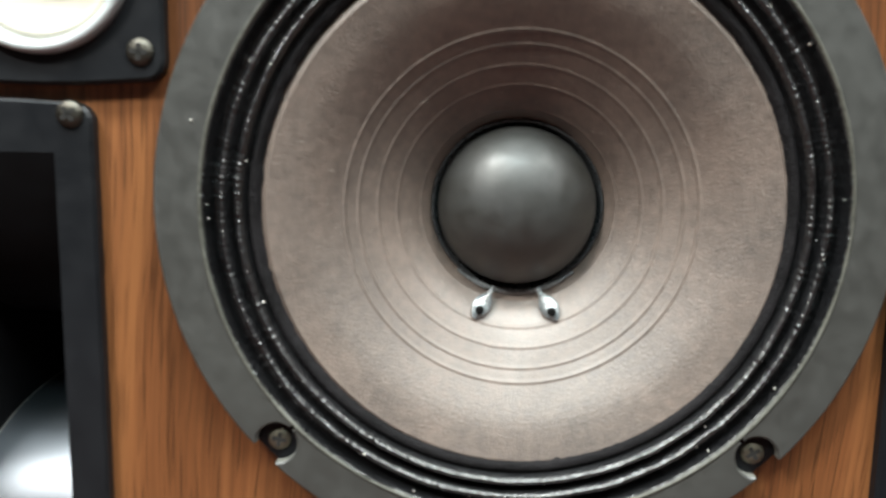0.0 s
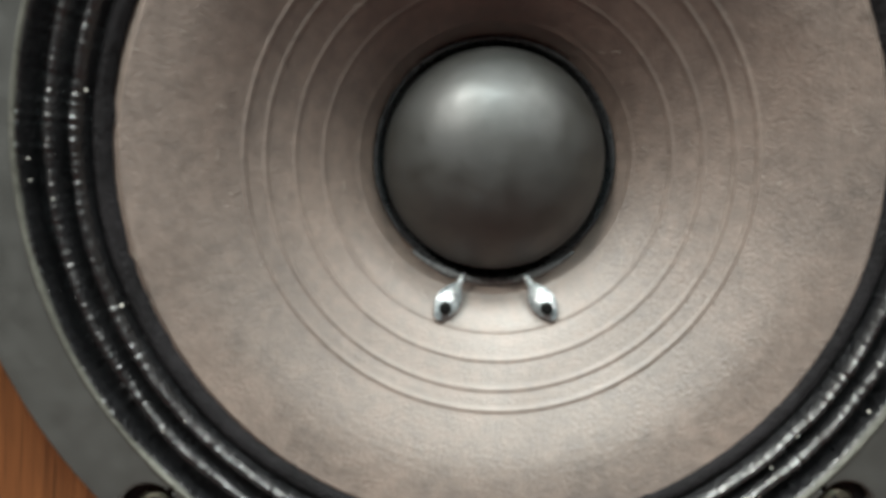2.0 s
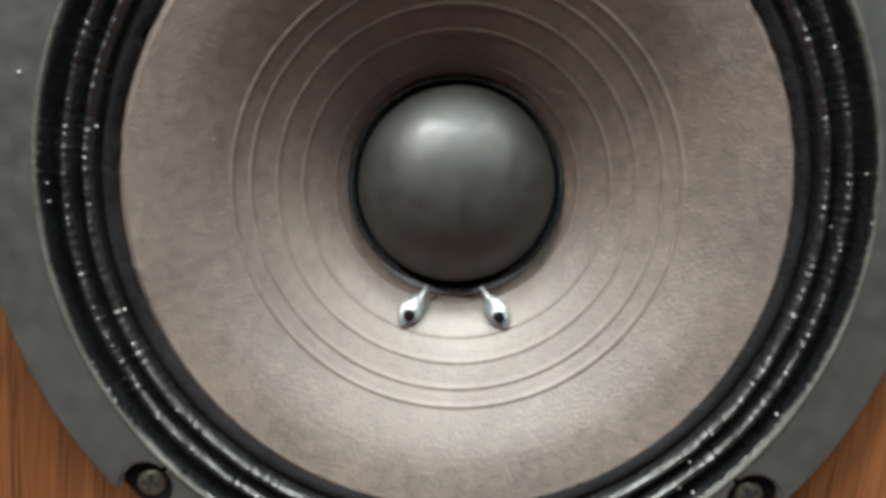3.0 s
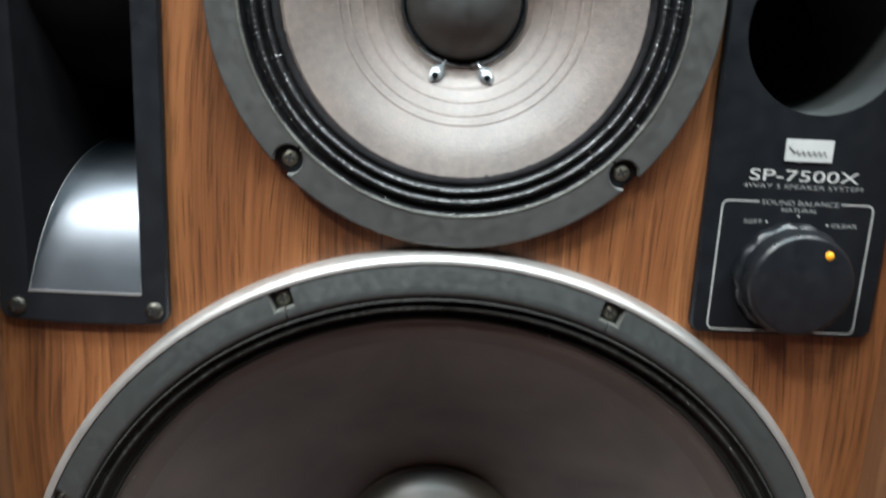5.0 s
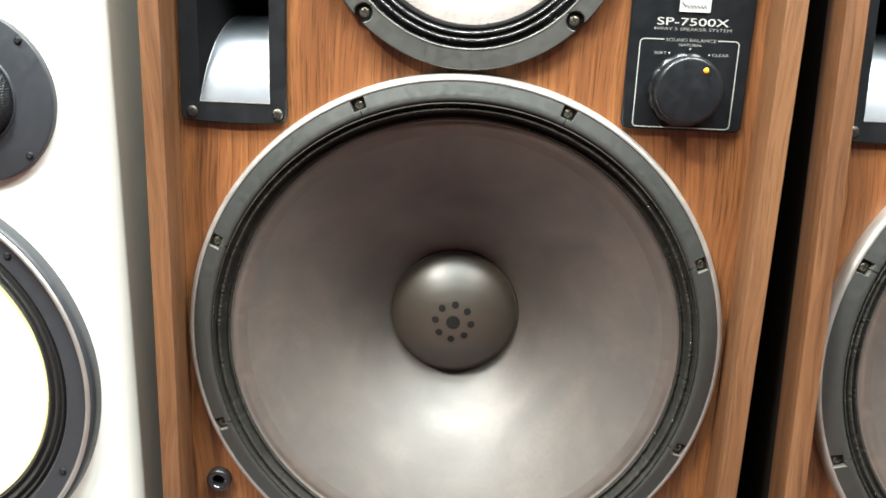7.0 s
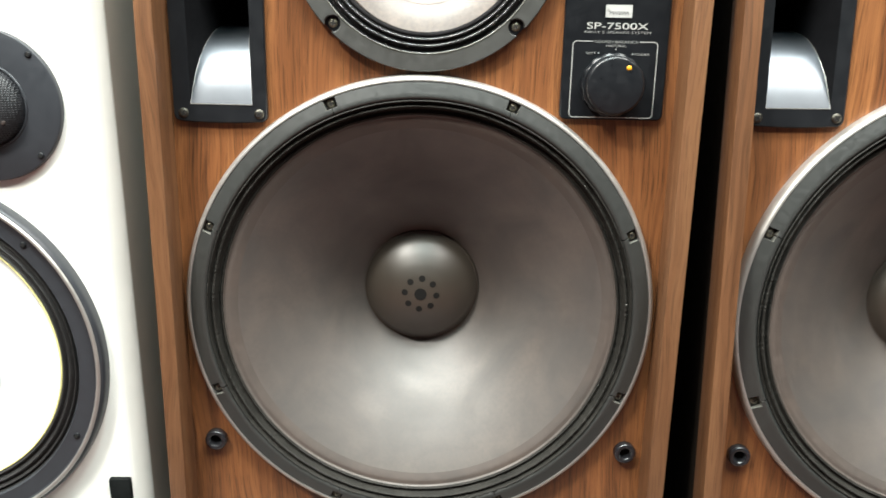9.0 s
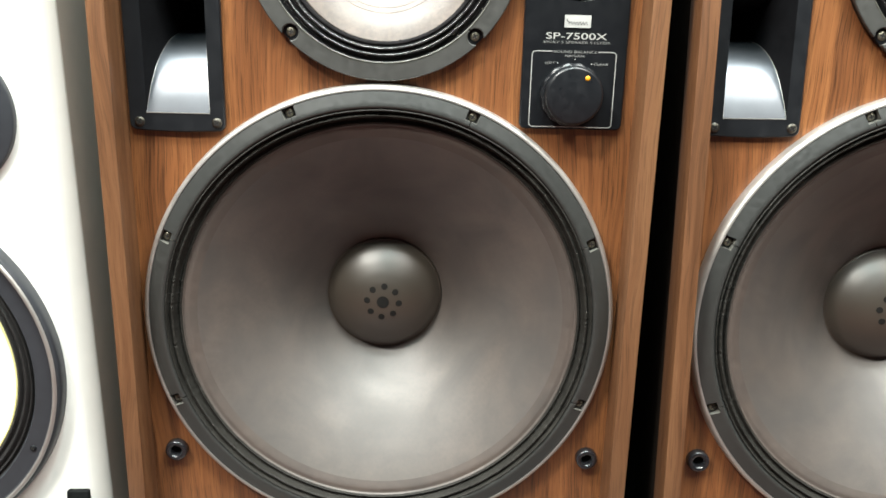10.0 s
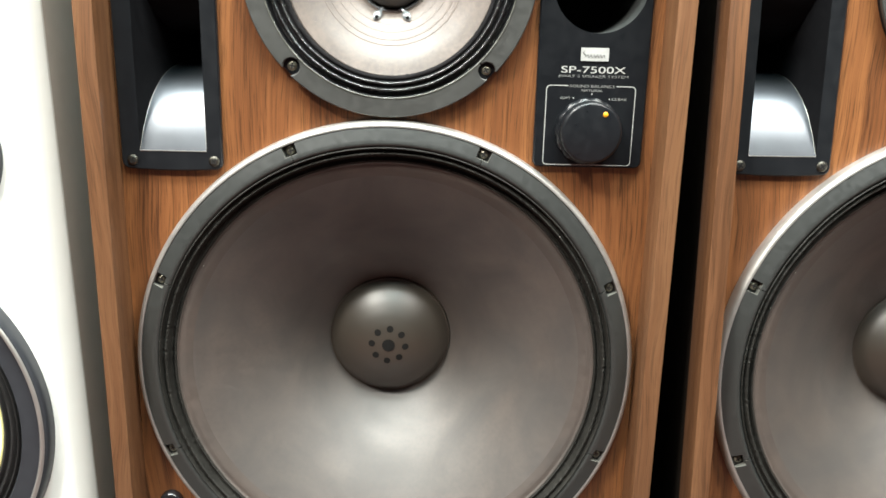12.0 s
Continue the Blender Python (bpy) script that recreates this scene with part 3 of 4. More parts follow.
def midrange(cab, cx, cz):
    kx, fz = cx + 0.0006, cz
    cz = cz - 0.0014  # the cone sits a little off the driver's centre
    drv = part("midrange_driver", lathe([(0.1085, 0.0015), (0.1085, -0.0045), (0.1070, -0.0052), (0.0960, -0.0052), (0.0950, -0.002), (0.0945, 0.02)], 128), BLACK_METAL, cab, "round midrange driver with a grey gasket", (cx, 0, fz))
    seg = None
    for k in range(4):
        a = radians(45 + 90 * k)
        if seg is None:
            seg = part("gasket", pale_walls(arc_segment(0.0945, 0.1092, radians(45), radians(135), 0.005, -0.0085, -0.0050, bite=(0.1036, 0.0064), n=48), 0.0955, 0.1080), [GASKET, CARD_EDGE], drv, at=(cx, 0, fz), smooth=False)
        else:
            part("gasket", seg.data, None, drv, at=(cx, 0, fz), turn=-90 * k)
        part("screw", SCREW_DARK_ME, None, drv, at=(cx + 0.1030 * math.cos(a), -0.0052, fz + 0.1030 * math.sin(a)), turn=50 * k)
    part("surround", lathe(interp([(0.0952, -0.0080), (0.0943, -0.0078), (0.0934, -0.0030), (0.0922, -0.0016), (0.0911, -0.0040), (0.0900, -0.0070), (0.0890, -0.0078), (0.0880, -0.0068), (0.0871, -0.0036), (0.0865, -0.0030), (0.0858, -0.0044), (0.0850, -0.0070), (0.0840, -0.0077), (0.0830, -0.0066), (0.0823, -0.0040), (0.0818, -0.0036), (0.0812, -0.0050)], 5), 1500, 0.0006, 3, 0.00034, 110.0), RUBBER, drv, "glossy black doped surround with two rolls", (cx, 0, fz))
    part("gasket_edge", lathe(interp([(0.0959, -0.0083), (0.0956, -0.0088), (0.0951, -0.0088), (0.0947, -0.0083), (0.0945, -0.0066)], 3), 192, 0.0002, 5), GASKET_EDGE, drv, "worn pale inner edge of the gasket", (cx, 0, fz))
    bm = lathe(interp([(0.0818, -0.0044), (0.0811, -0.0051), (0.0800, -0.0051), (0.0790, -0.0046), (0.0780, -0.0036)], 4), 256, 0.0001, 11)
    for v in bm.verts:  # ragged inner edge
        r, a = math.hypot(v.co.x, v.co.z), math.atan2(v.co.z, v.co.x)
        if r < 0.0796:
            k = 1 + (0.00012 * noise.noise((40 * math.cos(a), 34 * math.sin(a), 2.0)) + 0.00080 * noise.noise((120 * math.cos(a), 120 * math.sin(a), 5.0))) / r
            v.co.x, v.co.z = v.co.x * k, v.co.z * k
    part("edge_band", bm, BAND, drv, "dark felted band at the cone's edge", (cx, 0, fz))
    # the cone, with fine raised rings
    base = [(0.0790, -0.0030)] + interp([(0.0770, -0.0042), (0.0660, -0.0006), (0.0547, 0.0060), (0.0507, 0.0086), (0.0449, 0.0122), (0.0394, 0.0160), (0.0340, 0.0204), (0.0300, 0.0250), (0.0255, 0.0320)], 6)
    rr, yy = np.array(base).T
    prof = []
    for r in np.linspace(0.0790, 0.0255, 220):
        y = float(np.interp(r, rr[::-1], yy[::-1]))
        for ring, amp in ((0.0549, 0.00038), (0.0509, 0.00038), (0.0451, 0.0003), (0.0393, 0.0003), (0.0319, 0.00026)):
            y -= amp * math.exp(-((r - ring) / 0.00042) ** 2)
        prof.append((float(r), y))
    part("cone", lathe(prof, 160), CONE_MID, drv, "taupe paper cone with fine raised rings", (kx, 0, cz))
    # fine pale lint lying on the cone
    rng = random.Random(8)
    bm = bmesh.new()
    radii, depths = [p[0] for p in prof[::-1]], [p[1] for p in prof[::-1]]
    for _ in range(230):
        an, r, way, bend = rng.uniform(0, 2 * math.pi), 0.078 - 0.046 * rng.random() ** 1.4, rng.uniform(0, 2 * math.pi), rng.uniform(-220, 220)
        x, z, half, step = r * math.cos(an), r * math.sin(an), rng.uniform(0.00003, 0.00006), rng.uniform(0.00018, 0.0005)
        rows = []
        for k in range(6):
            ux, uz = math.cos(way), math.sin(way)
            y = float(np.interp(math.hypot(x, z), radii, depths)) - 0.00025
            rows.append([bm.verts.new((x - uz * half, y, z + ux * half)), bm.verts.new((x + uz * half, y, z - ux * half))])
            x, z, way = x + ux * step, z + uz * step, way + bend * step
        for r0, r1 in zip(rows, rows[1:]):
            bm.faces.new([r0[0], r0[1], r1[1], r1[0]])
    tagged(part("lint", bm, LINT, drv, "fine pale lint on the cone", (kx, 0, cz)), kind="stuff")
    part("collar", lathe(interp([(0.0291, 0.0275), (0.0287, 0.0257), (0.0281, 0.0255), (0.0274, 0.0270), (0.0267, 0.0290)], 4), 192, 0.0003), COLLAR, drv, at=(kx, 0, cz))
    part("dust_cap", lathe(interp([(0.0269, 0.0300), (0.0265, 0.0262), (0.0250, 0.0214), (0.0214, 0.0168), (0.0172, 0.0132), (0.0122, 0.0106), (0.0065, 0.0091), (0.0, 0.0086)], 6), 96), CAP_MID, drv, "smooth black domed dust cap", (kx, 0, cz))
    # pale dust specks caught on the rolls, and a few on the gasket
    rng = random.Random(12)
    bm = bmesh.new()
    for _ in range(38):
        an, r = rng.uniform(0, 2 * math.pi), rng.choice((0.0936, 0.0905, 0.0890, 0.0868, 0.0842, 0.0826, 0.1000))
        size = rng.uniform(0.00018, 0.00045)
        yy = -0.0088 if r > 0.095 else -0.0078 if r in (0.0890, 0.0842) else -0.0060
        bmesh.ops.create_icosphere(bm, subdivisions=1, radius=size, matrix=Matrix.Translation((r * math.cos(an), yy, r * math.sin(an))))
    tagged(part("dust_specks", bm, DUST, drv, "scattered pale dust specks", (cx, 0, fz)), kind="stuff")
    # a bead of glue along the foot of the cap, and the two glued lead ends
    bm = bmesh.new()
    rows = []
    for k in range(41):
        an = radians(228 + 84 * k / 40)
        thick = 0.0012 * (0.35 + 0.65 * math.sin(math.pi * k / 40)) * (1 + 0.45 * noise.noise((k * 0.45, 3.0, 0.0)))
        rows.append([bm.verts.new(((0.0292 + thick * math.cos(t)) * math.cos(an), 0.0252 - thick * math.sin(t), (0.0292 + thick * math.cos(t)) * math.sin(an))) for t in [2 * math.pi * i / 8 for i in range(8)]])
    for r0, r1 in zip(rows, rows[1:]):
        for i in range(8):
            bm.faces.new([r0[i], r0[(i + 1) % 8], r1[(i + 1) % 8], r1[i]])
    bm.faces.new(rows[0])
    bm.faces.new(rows[-1])
    bmesh.ops.recalc_face_normals(bm, faces=bm.faces)
    part("glue_bead", bm, SILVER_GLUE, drv, "uneven bead of clear glue", (kx, 0, cz))
    for sx in (-1, 1):
        ax, az = sx * 0.0070, -0.0268
        bx, bz = sx * 0.0136, -0.0362
        bm = bmesh.new()
        rows = []
        length = math.hypot(bx - ax, bz - az)
        ux, uz = (bx - ax) / length, (bz - az) / length
        for k in range(15):
            f = k / 14
            px, pz = ax + (bx - ax) * f, az + (bz - az) * f
            py = 0.0215 - 0.0062 * f
            rad = 0.0008 + 0.0024 * math.sin(math.pi * max(0.0, f - 0.22) / 0.79) if f > 0.22 else 0.0008
            rad = max(rad, 0.0003)
            rows.append([bm.verts.new((px - uz * rad * math.cos(t), py - 0.5 * rad * math.sin(t), pz + ux * rad * math.cos(t))) for t in [2 * math.pi * i / 14 for i in range(14)]])
        for r0, r1 in zip(rows, rows[1:]):
            for i in range(14):
                bm.faces.new([r0[i], r0[(i + 1) % 14], r1[(i + 1) % 14], r1[i]])
        bm.faces.new(rows[-1])
        bm.faces.new(rows[0])
        bmesh.ops.recalc_face_normals(bm, faces=bm.faces)
        part("glue_drop", bm, SILVER_GLUE, drv, "clear glue drop over a lead end", (kx, 0, cz))
        part("lead_end", lathe([(0, -0.0009), (0.0011, -0.0007), (0.0015, 0.0010)], 14), HOLE, drv, at=(kx + ax + (bx - ax) * 0.74, 0.0150, cz + az + (bz - az) * 0.74))
    return drv


def horn(cab, x0, x1, z0, z1):
    """The moulded horn: a screwed plate whose mouth narrows to a throat deep inside."""
    mx0, mx1, mz0, mz1 = -0.1905, -0.1395, 0.6755, 0.8290
    pl = part("horn", plate(rounded(x0, x1, z0, z1, 0.006, 5, 0.0012), [[(mx0, mz0), (mx0, mz1), (mx1, mz1), (mx1, mz0)]], -0.0042, 0.0005, 0.001), BLACK, cab, "black moulded horn with a narrow throat", smooth=False)
    cx, cz, hx, hz = (mx0 + mx1) / 2, (mz0 + mz1) / 2, (mx1 - mx0) / 2, (mz1 - mz0) / 2
    n = 26
    secs = []
    for k in range(n + 1):
        s = k / n
        y = -0.0042 + 0.105 * s
        w = hx * (0.30 + 0.70 * (1 - s) ** 1.25)
        h = hz * (0.13 + 0.87 * math.exp(-4.2 * s) * (1 - s * 0.6))
        secs.append((y, w, h))
    bm = bmesh.new()
    rings = []
    for k, (y, w, h) in enumerate(secs):
        g = min(1.0, 3.5 * k / n)
        d, c = w * 0.10 * g, h * 0.92 * g ** 0.8
        # corners cut off more and more towards the throat
        sec = ((-w + d, -h), (w - d, -h), (w, -h + c), (w, h - c), (w - d, h), (-w + d, h), (-w, h - c), (-w, -h + c))
        rings.append([bm.verts.new((cx + a, y, cz + b)) for a, b in sec])
    for r0, r1 in zip(rings, rings[1:]):
        for i in range(8):
            f = bm.faces.new([r0[i], r0[(i + 1) % 8], r1[(i + 1) % 8], r1[i]])
            # floor in pale metal, the other seven walls near-black
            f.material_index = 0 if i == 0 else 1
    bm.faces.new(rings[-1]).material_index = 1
    bmesh.ops.recalc_face_normals(bm, faces=bm.faces)
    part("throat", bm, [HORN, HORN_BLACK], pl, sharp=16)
    # thin pale tubes draw the highlight along both edges of the floor
    for side in (-1, 1):
        bm = bmesh.new()
        rows = []
        for k, (y, w, h) in enumerate(secs[:18]):
            g = min(1.0, 3.5 * k / n)
            x, z = cx + side * (w - w * 0.10 * g), cz - h + 0.0002
            rows.append([bm.verts.new((x + 0.0002 * math.cos(t), y, z + 0.0002 * math.sin(t))) for t in [math.pi * i / 3 for i in range(6)]])
        for r0, r1 in zip(rows, rows[1:]):
            for i in range(6):
                bm.faces.new([r0[i], r0[(i + 1) % 6], r1[(i + 1) % 6], r1[i]])
        bmesh.ops.recalc_face_normals(bm, faces=bm.faces)
        part("throat_edge_glint", bm, METAL, pl, "pale metal line for the highlight along the horn floor edge")
    # pale bar: the glint on the lower mouth edge, put in as shape
    part("mouth_lip_glint", box(mx0, mx1, -0.0046, -0.0030, mz0 - 0.0003, mz0 + 0.0004), METAL, pl, "pale metal bar for the highlight on the lower mouth edge")
    for sx in (x0 + 0.0085, x1 - 0.0065):
        for sz in (z0 + 0.0068, z1 - 0.0035):
            part("screw", SCREW_ME, None, pl, at=(sx, -0.0042, sz), turn=sx * 9000)
    return pl


def tweeter(cab, cx, cz):
    pl = part("tweeter", plate(rounded(cx - 0.037, cx + 0.037, cz - 0.0365, cz + 0.0365, 0.006, 5, 0.0015), [circle(cx, cz, 0.0275, 64)], -0.0045, 0.0005, 0.001), BLACK, cab, "black square tweeter plate with a pale cone", smooth=False)
    part("trim_ring", lathe(interp([(0.0292, -0.0046), (0.0288, -0.0070), (0.0272, -0.0076), (0.0252, -0.0062), (0.0246, -0.0020)], 4), 96), TWEETER_RING, pl, at=(cx, 0, cz))
    part("cone", lathe(interp([(0.0248, -0.0022), (0.0225, -0.0032), (0.0195, 0.0015), (0.0130, 0.0065), (0.0100, 0.0080)], 5), 96), TWEETER_CONE, pl, at=(cx, 0, cz))
    part("dust_cap", lathe(interp([(0.0104, 0.0080), (0.0085, 0.0045), (0.0045, 0.0025), (0.0, 0.0020)], 5), 64), TWEETER_CONE, pl, at=(cx, 0, cz))
    for sx in (-1, 1):
        for sz in (-1, 1):
            part("screw", SCREW_ME, None, pl, at=(cx + sx * 0.0300, -0.0045, cz + sz * 0.0282), turn=30 + 25 * sx * sz)


def knob(cab, panel, cx, cz):
    """The balance knob: a plain round cap over a ribbed skirt."""
    bm = bmesh.new()
    n = 216
    rows = []
    for y, r, rib in ((-0.0044, 0.0246, 0), (-0.0056, 0.0249, 1), (-0.0090, 0.0247, 1), (-0.0100, 0.0240, 0.5), (-0.0104, 0.0235, 0), (-0.0186, 0.0232, 0), (-0.0200, 0.0229, 0), (-0.0212, 0.0217, 0), (-0.0215, 0.0206, 0)):
        ring = []
        for i in range(n):
            a = 2 * math.pi * i / n
            c = r + rib * 0.0006 * min(1.0, 1.6 * abs(math.cos(7 * a)) - 0.6)
            ring.append(bm.verts.new((c * math.cos(a), y, c * math.sin(a))))
        rows.append(ring)
    mid = bm.verts.new((0, -0.0215, 0))
    for r0, r1 in zip(rows, rows[1:]):
        for i in range(n):
            bm.faces.new([r0[i], r0[(i + 1) % n], r1[(i + 1) % n], r1[i]])
    for i in range(n):
        bm.faces.new([rows[-1][i], rows[-1][(i + 1) % n], mid])
    bmesh.ops.recalc_face_normals(bm, faces=bm.faces)
    kn = part("knob", bm, KNOB_BLACK, panel, "round black knob with an amber mark", (cx, 0, cz))
    part("indicator", lathe([(0, -0.0223), (0.0014, -0.0221), (0.0019, -0.0216)], 20), AMBER_MARK, panel, "amber indicator dot", (cx + 0.0095, 0, cz + 0.0142))


def control_panel(cab):
    cx = 0.1553
    pl = part("control_panel", plate(rounded(0.1128, 0.1972, 0.6695, 0.8470, 0.005, 6), [circle(0.1575, 0.8060, 0.0355)], -0.0042, 0.0005, 0.001), BLACK_METAL, cab, "black control panel with white lettering and a round port", smooth=False)
    part("port_tube", lathe([(0.0355, -0.0042), (0.0352, 0.002), (0.0350, 0.09)], 96), PORT_GREY, pl, at=(0.1575, 0, 0.8060))
    # near-black end disc: the dark deep in the tube is in its colour
    part("port_back", lathe([(0.0352, 0.0895), (0.0, 0.0895)], 48), HOLE, pl, at=(0.1575, 0, 0.8060))
    y = -0.0043
    bd = part("badge", plate(rounded(0.1450, 0.1660, 0.7503, 0.7600, 0.0004, 2), [], y - 0.0007, y), BADGE, pl, "pale silver badge")
    # the maker's mark: a tall curl and a low running wave, as plain strokes
    for pts, wide in (([(0.0013 * math.sin(6.3 * t) + 0.0009 * t + 0.1472, 0.7522 + 0.0056 * t) for t in [k / 14 for k in range(15)]], 0.00034), ([(0.1494 + 0.0138 * t, 0.7537 + 0.00125 * math.sin(36 * t)) for t in [k / 48 for k in range(49)]], 0.00026)):
        bm = bmesh.new()
        rows = [[bm.verts.new((px - wide, y - 0.0009, pz)), bm.verts.new((px + wide, y - 0.0009, pz + wide))] for px, pz in pts]
        for r0, r1 in zip(rows, rows[1:]):
            bm.faces.new([r0[0], r0[1], r1[1], r1[0]])
        bmesh.ops.solidify(bm, geom=bm.faces[:], thickness=0.0002)
        part("badge_mark", bm, BADGE_INK, bd)
    letters("SP-7500X", cx, 0.7438, 0.0490, 0.0050, y, WHITE_INK, pl, 0.002)
    letters("4WAY 5 SPEAKER SYSTEM", cx, 0.7389, 0.0535, 0.0020, y, GREY_INK, pl, -0.010)
    letters("SOUND BALANCE", cx, 0.7316, 0.0345, 0.0021, y, GREY_INK, pl, -0.006)
    letters("NATURAL", cx, 0.7284, 0.0160, 0.0018, y, GREY_INK, pl, 0.002)
    letters("SOFT", 0.1352, 0.7226, 0.0082, 0.0018, y, GREY_INK, pl, 0.002)
    letters("CLEAR", 0.1765, 0.7222, 0.0118, 0.0018, y, GREY_INK, pl, 0.002)
    for dx, dz in ((0.1413, 0.7227), (cx, 0.7258), (0.1688, 0.7222)):
        part("print_dot", lathe([(0.00055, 0.0), (0.0, 0.0)], 12), WHITE_INK, pl, at=(dx, y - 0.0001, dz))
    # the printed border round the knob, open behind its title
    t = 0.00032
    bx0, bx1, bz0, bz1, rad = 0.1205, 0.1885, 0.6715, 0.7318, 0.0030
    path = []
    for ccx, ccz, a0 in ((bx0 + rad, bz1 - rad, 90), (bx0 + rad, bz0 + rad, 180), (bx1 - rad, bz0 + rad, 270), (bx1 - rad, bz1 - rad, 360)):
        for i in range(7):
            a = radians(a0 + 90 * i / 6)
            path.append(((ccx, ccz), a))
    bm = bmesh.new()
    rows = []

    def rung(x, z, nx, nz):
        rows.append([bm.verts.new((x + nx * t, y - 0.00012, z + nz * t)), bm.verts.new((x - nx * t, y - 0.00012, z - nz * t))])
    rung(cx - 0.0185, bz1, 0, 1)
    for (ccx, ccz), a in path:
        rung(ccx + rad * math.cos(a), ccz + rad * math.sin(a), math.cos(a), math.sin(a))
    rung(cx + 0.0185, bz1, 0, 1)
    for r0, r1 in zip(rows, rows[1:]):
        f = bm.faces.new([r0[0], r0[1], r1[1], r1[0]])
        f.normal_update()
        if f.normal.y > 0:
            f.normal_flip()
    part("print_frame", bm, WHITE_INK, pl)
    knob(cab, pl, 0.1538, 0.6978)
    return pl


def speaker(label):
    cab = tagged(new("loudspeaker"), label, "loudspeaker", "walnut loudspeakers")
    cab.location = (0, 0, SHELF_Z)
    PLACE[cab.name] = Vector((0, 0, SHELF_Z))
    b = SHELF_Z
    cut = [circle(0, 0.5, 0.1850, 128), circle(0.001, 0.8145, 0.0965, 96), [(-0.198, 0.672), (-0.198, 0.832), (-0.133, 0.832), (-0.133, 0.672)], circle(0.1575, 0.8060, 0.0375, 64), circle(-0.142, 0.887, 0.029, 48), circle(0.152, 0.887, 0.029, 48)]
    part("baffle", plate([(-W + THICK, b + THICK), (W - THICK, b + THICK), (W - THICK, TOP - THICK), (-W + THICK, TOP - THICK)], cut, 0.0, 0.018), WALNUT, cab, "walnut-veneered front board", smooth=False)
    for s in (-1, 1):
        part("side_panel", box(s * W - (THICK if s > 0 else 0), s * W + (THICK if s < 0 else 0), LIP, 0.003, b, TOP, 0.0012), [WALNUT_EDGE], cab)
        # plain brown-black from the back of the walnut frame to the rear
        part("body_side", box(s * W - (THICK if s > 0 else -0.0006), s * W + (THICK if s < 0 else -0.0006), 0.0031, DEPTH, b, TOP, 0.0006), BODY_BLACK, cab, "black cabinet side behind the walnut frame")
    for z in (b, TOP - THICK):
        part("end_panel", box(-W + THICK, W - THICK, LIP + 0.001, DEPTH, z, z + THICK, 0.001), WALNUT_EDGE, cab)
    part("back_panel", box(-W + THICK, W - THICK, DEPTH - 0.015, DEPTH - 0.002, b + THICK, TOP - THICK), WALNUT_SIDE, cab)
    fr = woofer(cab, 0, 0.4993)
    vents(fr, 0, 0.4993)
    midrange(cab, 0.001, 0.8145)
    horn(cab, -0.2050, -0.1276, 0.6612, 0.8440)
    control_panel(cab)
    tweeter(cab, -0.142, 0.887)
    tweeter(cab, 0.152, 0.887)
    for sx, sz in ((-0.1858, 0.370), (0.1908, 0.366)):
        cup = part("grille_socket", lathe(interp([(0.0100, 0.0), (0.0099, -0.0042), (0.0090, -0.0064), (0.0070, -0.0070), (0.0052, -0.0058), (0.0042, -0.0030), (0.0036, -0.0012)], 4), 48), SOCKET, cab, "black round grille socket", (sx, 0, sz))
        # flat near-black disc in place of the dark of a deeper hole
        part("socket_hole", lathe([(0.0037, -0.0012), (0.0, -0.0011)], 24), HOLE, cup, at=(sx, 0, sz))
    return cab


main = speaker("walnut loudspeaker with a large dark woofer, horn and balance knob")
right = copy_thing(main, pose(0.4750, -0.0360, SHELF_Z + 0.0100, -2.53, -0.96, -3.25))
tagged(right, "walnut loudspeaker of the same make standing beside its twin")


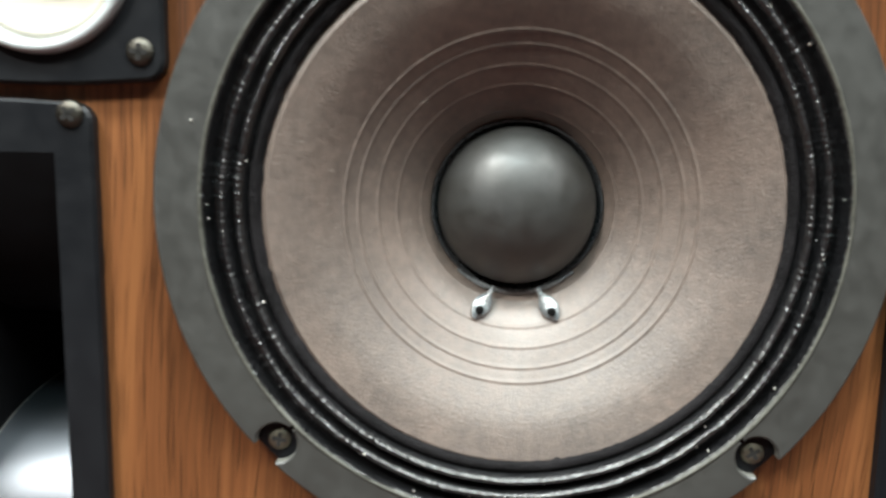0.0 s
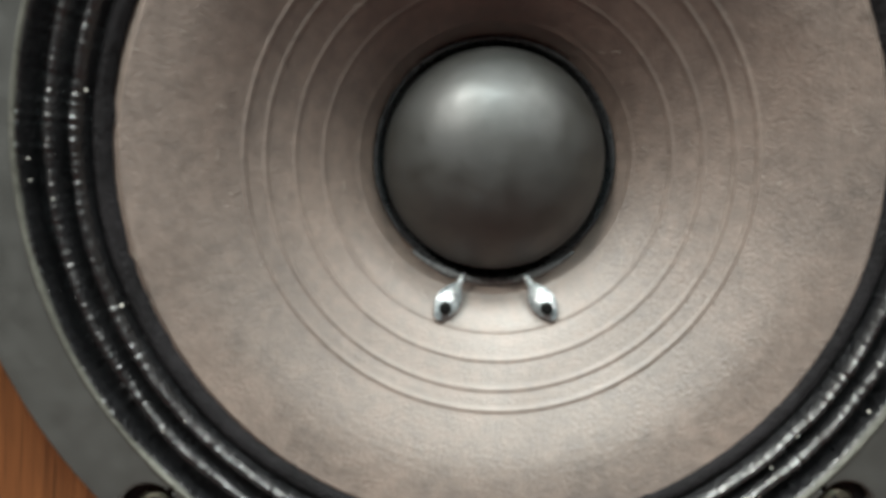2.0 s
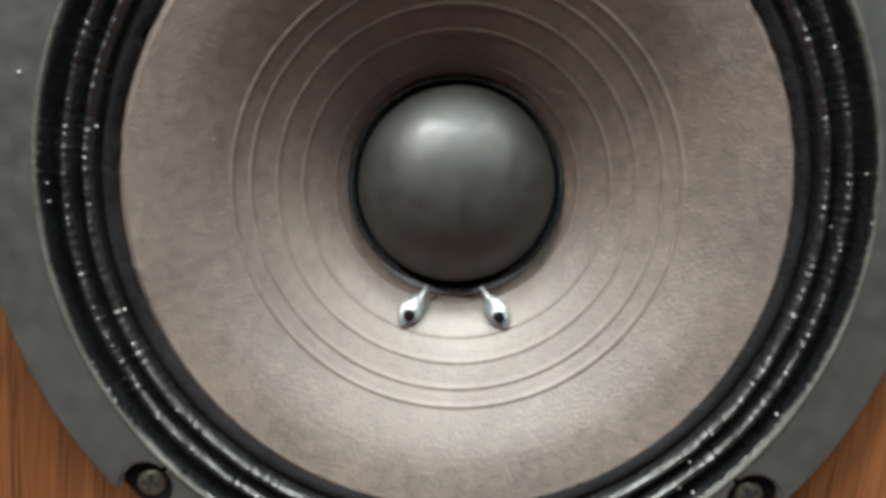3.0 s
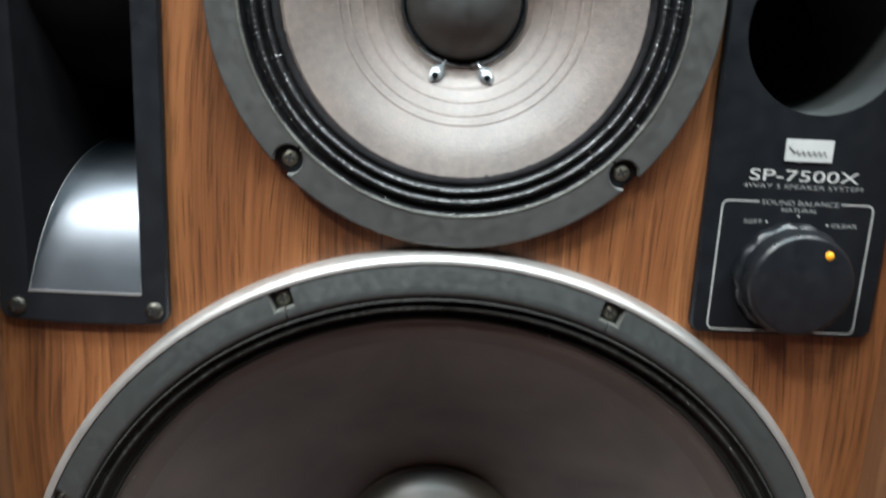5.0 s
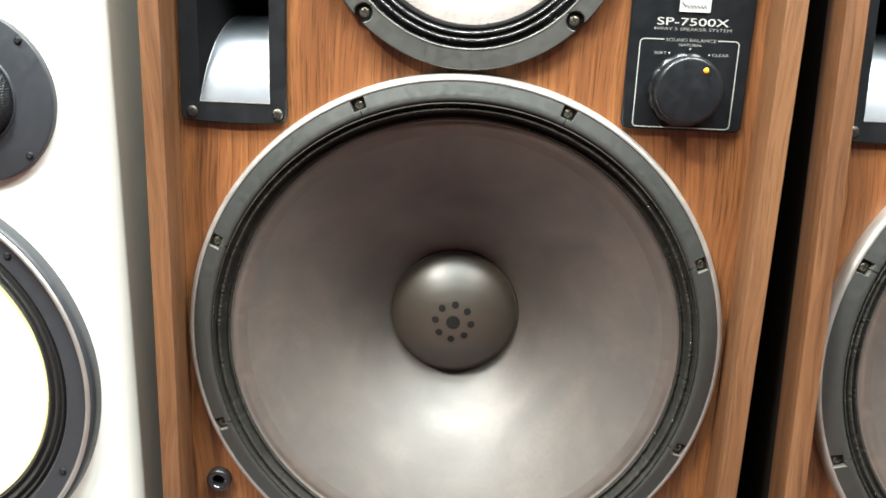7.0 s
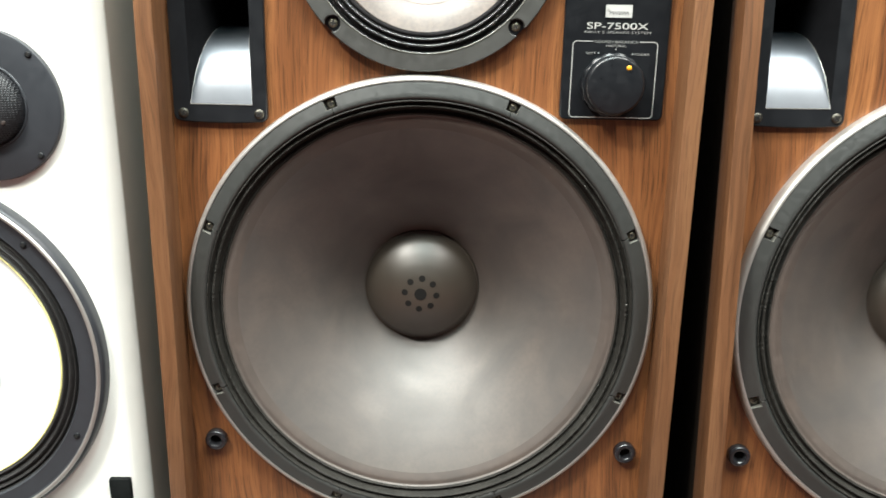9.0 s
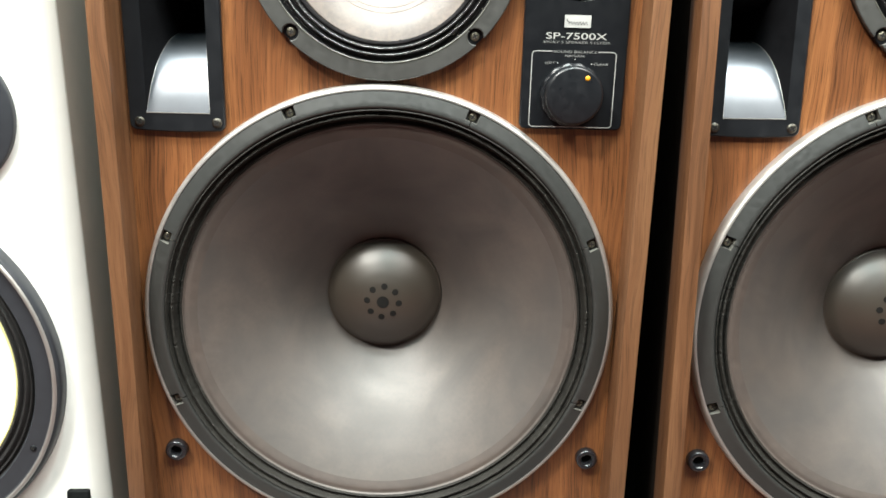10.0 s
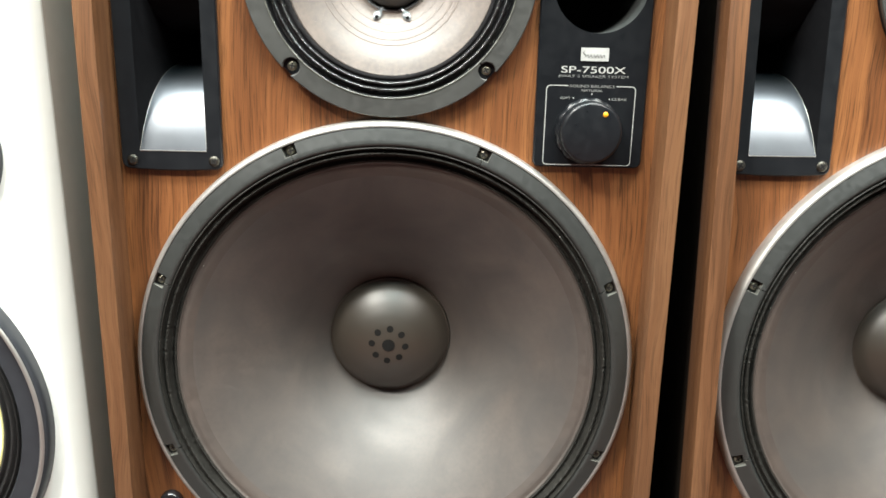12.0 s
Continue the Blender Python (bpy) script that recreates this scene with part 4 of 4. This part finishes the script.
# ---- the white loudspeaker ----
def white_speaker():
    cab = tagged(new("loudspeaker"), "white-fronted loudspeaker with taupe sides and a white-coned woofer", "loudspeaker")
    cab.location = (0, 0, SHELF_Z)
    PLACE[cab.name] = Vector((0, 0, SHELF_Z))
    xr, xl, zt, yf = -0.2545, -0.640, 1.02, -0.018
    part("body", box(xl + 0.001, xr - 0.001, yf + 0.022, 0.30, SHELF_Z, zt, 0.001), TAUPE, cab, "taupe cabinet body")
    wx, wz, tx, tz = -0.437, 0.460, -0.3475, 0.678
    # front board with softly rounded upright edges
    bm = bmesh.new()
    prof = [(xl, yf + 0.0225), (xl, yf + 0.0200), (xl + 0.0008, yf + 0.0180), (xl + 0.0085, yf + 0.0055), (xl + 0.0100, yf + 0.0036), (xl + 0.0122, yf + 0.0016), (xl + 0.0155, yf + 0.0004), (xl + 0.0190, yf)]
    prof[-1] = (prof[-1][0], yf)
    prof += [(xl + xr - x, y) for x, y in prof[::-1]]
    a = [bm.verts.new((x, y, SHELF_Z)) for x, y in prof]
    c = [bm.verts.new((x, y, zt)) for x, y in prof]
    for i in range(len(prof) - 1):
        bm.faces.new([a[i], a[i + 1], c[i + 1], c[i]])
    bm.faces.new(a)
    bm.faces.new(c)
    bmesh.ops.recalc_face_normals(bm, faces=bm.faces)
    part("front_board", bm, WHITE_PAINT, cab, "smooth white painted front board", sharp=14)
    wf = part("woofer", lathe(interp([(0.1640, yf + 0.001), (0.1636, yf - 0.010), (0.1600, yf - 0.013), (0.1570, yf - 0.012)], 4) + [(0.1560, yf - 0.0105), (0.1420, yf - 0.0105), (0.1405, yf - 0.008)], 160), FRAME_GREY, cab, "dark grey woofer with a white cone", (wx, 0, wz))
    part("rim", lathe(interp([(0.1612, yf - 0.0128), (0.1600, yf - 0.0140), (0.1582, yf - 0.0140), (0.1572, yf - 0.0126)], 4), 160), METAL, wf, "polished metal rim", (wx, 0, wz))
    part("surround", lathe(interp([(0.1408, yf - 0.0085), (0.1390, yf - 0.0040), (0.1370, yf - 0.0070), (0.1345, yf - 0.0030), (0.1315, yf - 0.0060), (0.1280, yf - 0.0015), (0.1255, yf - 0.0045), (0.1225, yf - 0.0010)], 5), 160, 0.0004), CLOTH, wf, at=(wx, 0, wz))
    part("cone", lathe(interp([(0.1232, yf - 0.0025), (0.115, yf - 0.001), (0.080, yf - 0.0005), (0.045, yf - 0.0003)], 6), 128), WHITE_CONE, wf, "white paper cone", (wx, 0, wz))
    part("glue_line", lathe(interp([(0.1236, yf - 0.0030), (0.1228, yf - 0.0036), (0.1218, yf - 0.0030), (0.1210, yf - 0.0014)], 3), 160, 0.0003), OLD_GLUE, wf, "yellowed glue line round the cone", (wx, 0, wz))
    wire = bpy.data.curves.new("lead_wire", "CURVE")
    wire.dimensions, wire.bevel_depth, wire.bevel_resolution = "3D", 0.0011, 2
    line = wire.splines.new("POLY")
    line.points.add(10)
    for k, p in enumerate(line.points):
        f = k / 10
        p.co = (0.0570 + 0.0065 * math.sin(2.2 * f), yf - 0.010 + 0.0075 * f, 0.010 - 0.036 * f, 1)
    tmp = new("lead_wire", wire)
    bpy.context.view_layer.update()
    me = bpy.data.meshes.new_from_object(tmp.evaluated_get(bpy.context.evaluated_depsgraph_get()))
    bpy.data.objects.remove(tmp)
    me.materials.clear()
    me.materials.append(CLOTH)
    part("lead_wire", me, None, wf, "thin black lead wire", (wx, 0, wz))
    part("dust_cap", lathe(interp([(0.063, yf - 0.0006), (0.057, yf - 0.010), (0.032, yf - 0.019), (0, yf - 0.022)], 6), 96), CLOTH, wf, at=(wx, 0, wz))
    for k in range(5):
        an = radians(44 + 72 * k)
        part("screw", SCREW_BLACK_ME, None, wf, at=(wx + 0.150 * math.cos(an), yf - 0.0106, wz + 0.150 * math.sin(an)), turn=40 * k)
    tw = part("dome_driver", lathe(interp([(0.0612, yf + 0.001), (0.0610, yf - 0.0040), (0.0600, yf - 0.0050)], 3) + [(0.0345, yf - 0.0050), (0.0338, yf - 0.0060), (0.0328, yf - 0.0060), (0.0322, yf - 0.003)], 128), FRAME_GREY, cab, "round dark grey dome driver behind a mesh", (tx, 0, tz))
    part("mesh_dome", lathe(interp([(0.0325, yf - 0.003), (0.0305, yf - 0.010), (0.0240, yf - 0.0155), (0.012, yf - 0.0185), (0, yf - 0.0195)], 6), 96), WEAVE, tw, "black woven mesh dome", (tx, 0, tz))
    part("centre_dome", lathe(interp([(0.0128, yf - 0.0172), (0.0118, yf - 0.0205), (0.0075, yf - 0.0235), (0, yf - 0.0245)], 5), 48), GLOSS_DOME, tw, "small glossy centre dome", (tx, 0, tz))
    stud = None
    for k in range(18):
        an = radians(20 * k + 7)
        at = (tx + 0.0142 * math.cos(an), yf - 0.0176, tz + 0.0142 * math.sin(an))
        if stud is None:
            stud = part("stud", lathe([(0, -0.0008), (0.0006, -0.0005), (0.0007, 0.0006)], 8), SCREW, tw, at=at)
        else:
            part("stud", stud.data, None, tw, at=at)
    for k in range(3):
        an = radians(-33 + 120 * k)
        part("bolt", lathe([(0, -0.0016), (0.0016, -0.0012), (0.0021, 0.0), (0.0021, 0.0015)], 16), GLOSS_DOME, tw, at=(tx + 0.0225 * math.cos(an), yf - 0.0155, tz + 0.0225 * math.sin(an)))
    for k in range(4):
        an = radians(45 + 90 * k)
        part("screw", SCREW_BLACK_ME, None, tw, at=(tx + 0.0566 * math.cos(an), yf - 0.0050, tz + 0.0566 * math.sin(an)), turn=30 * k)
    part("grille_pad", box(-0.2835, -0.2645, yf - 0.006, yf, 0.285, 0.343, 0.001), FOAM, cab, "black foam grille pad")
    return cab


white = white_speaker()
white.matrix_basis = pose(0.0052, 0, SHELF_Z, 0, -1.0, 0)
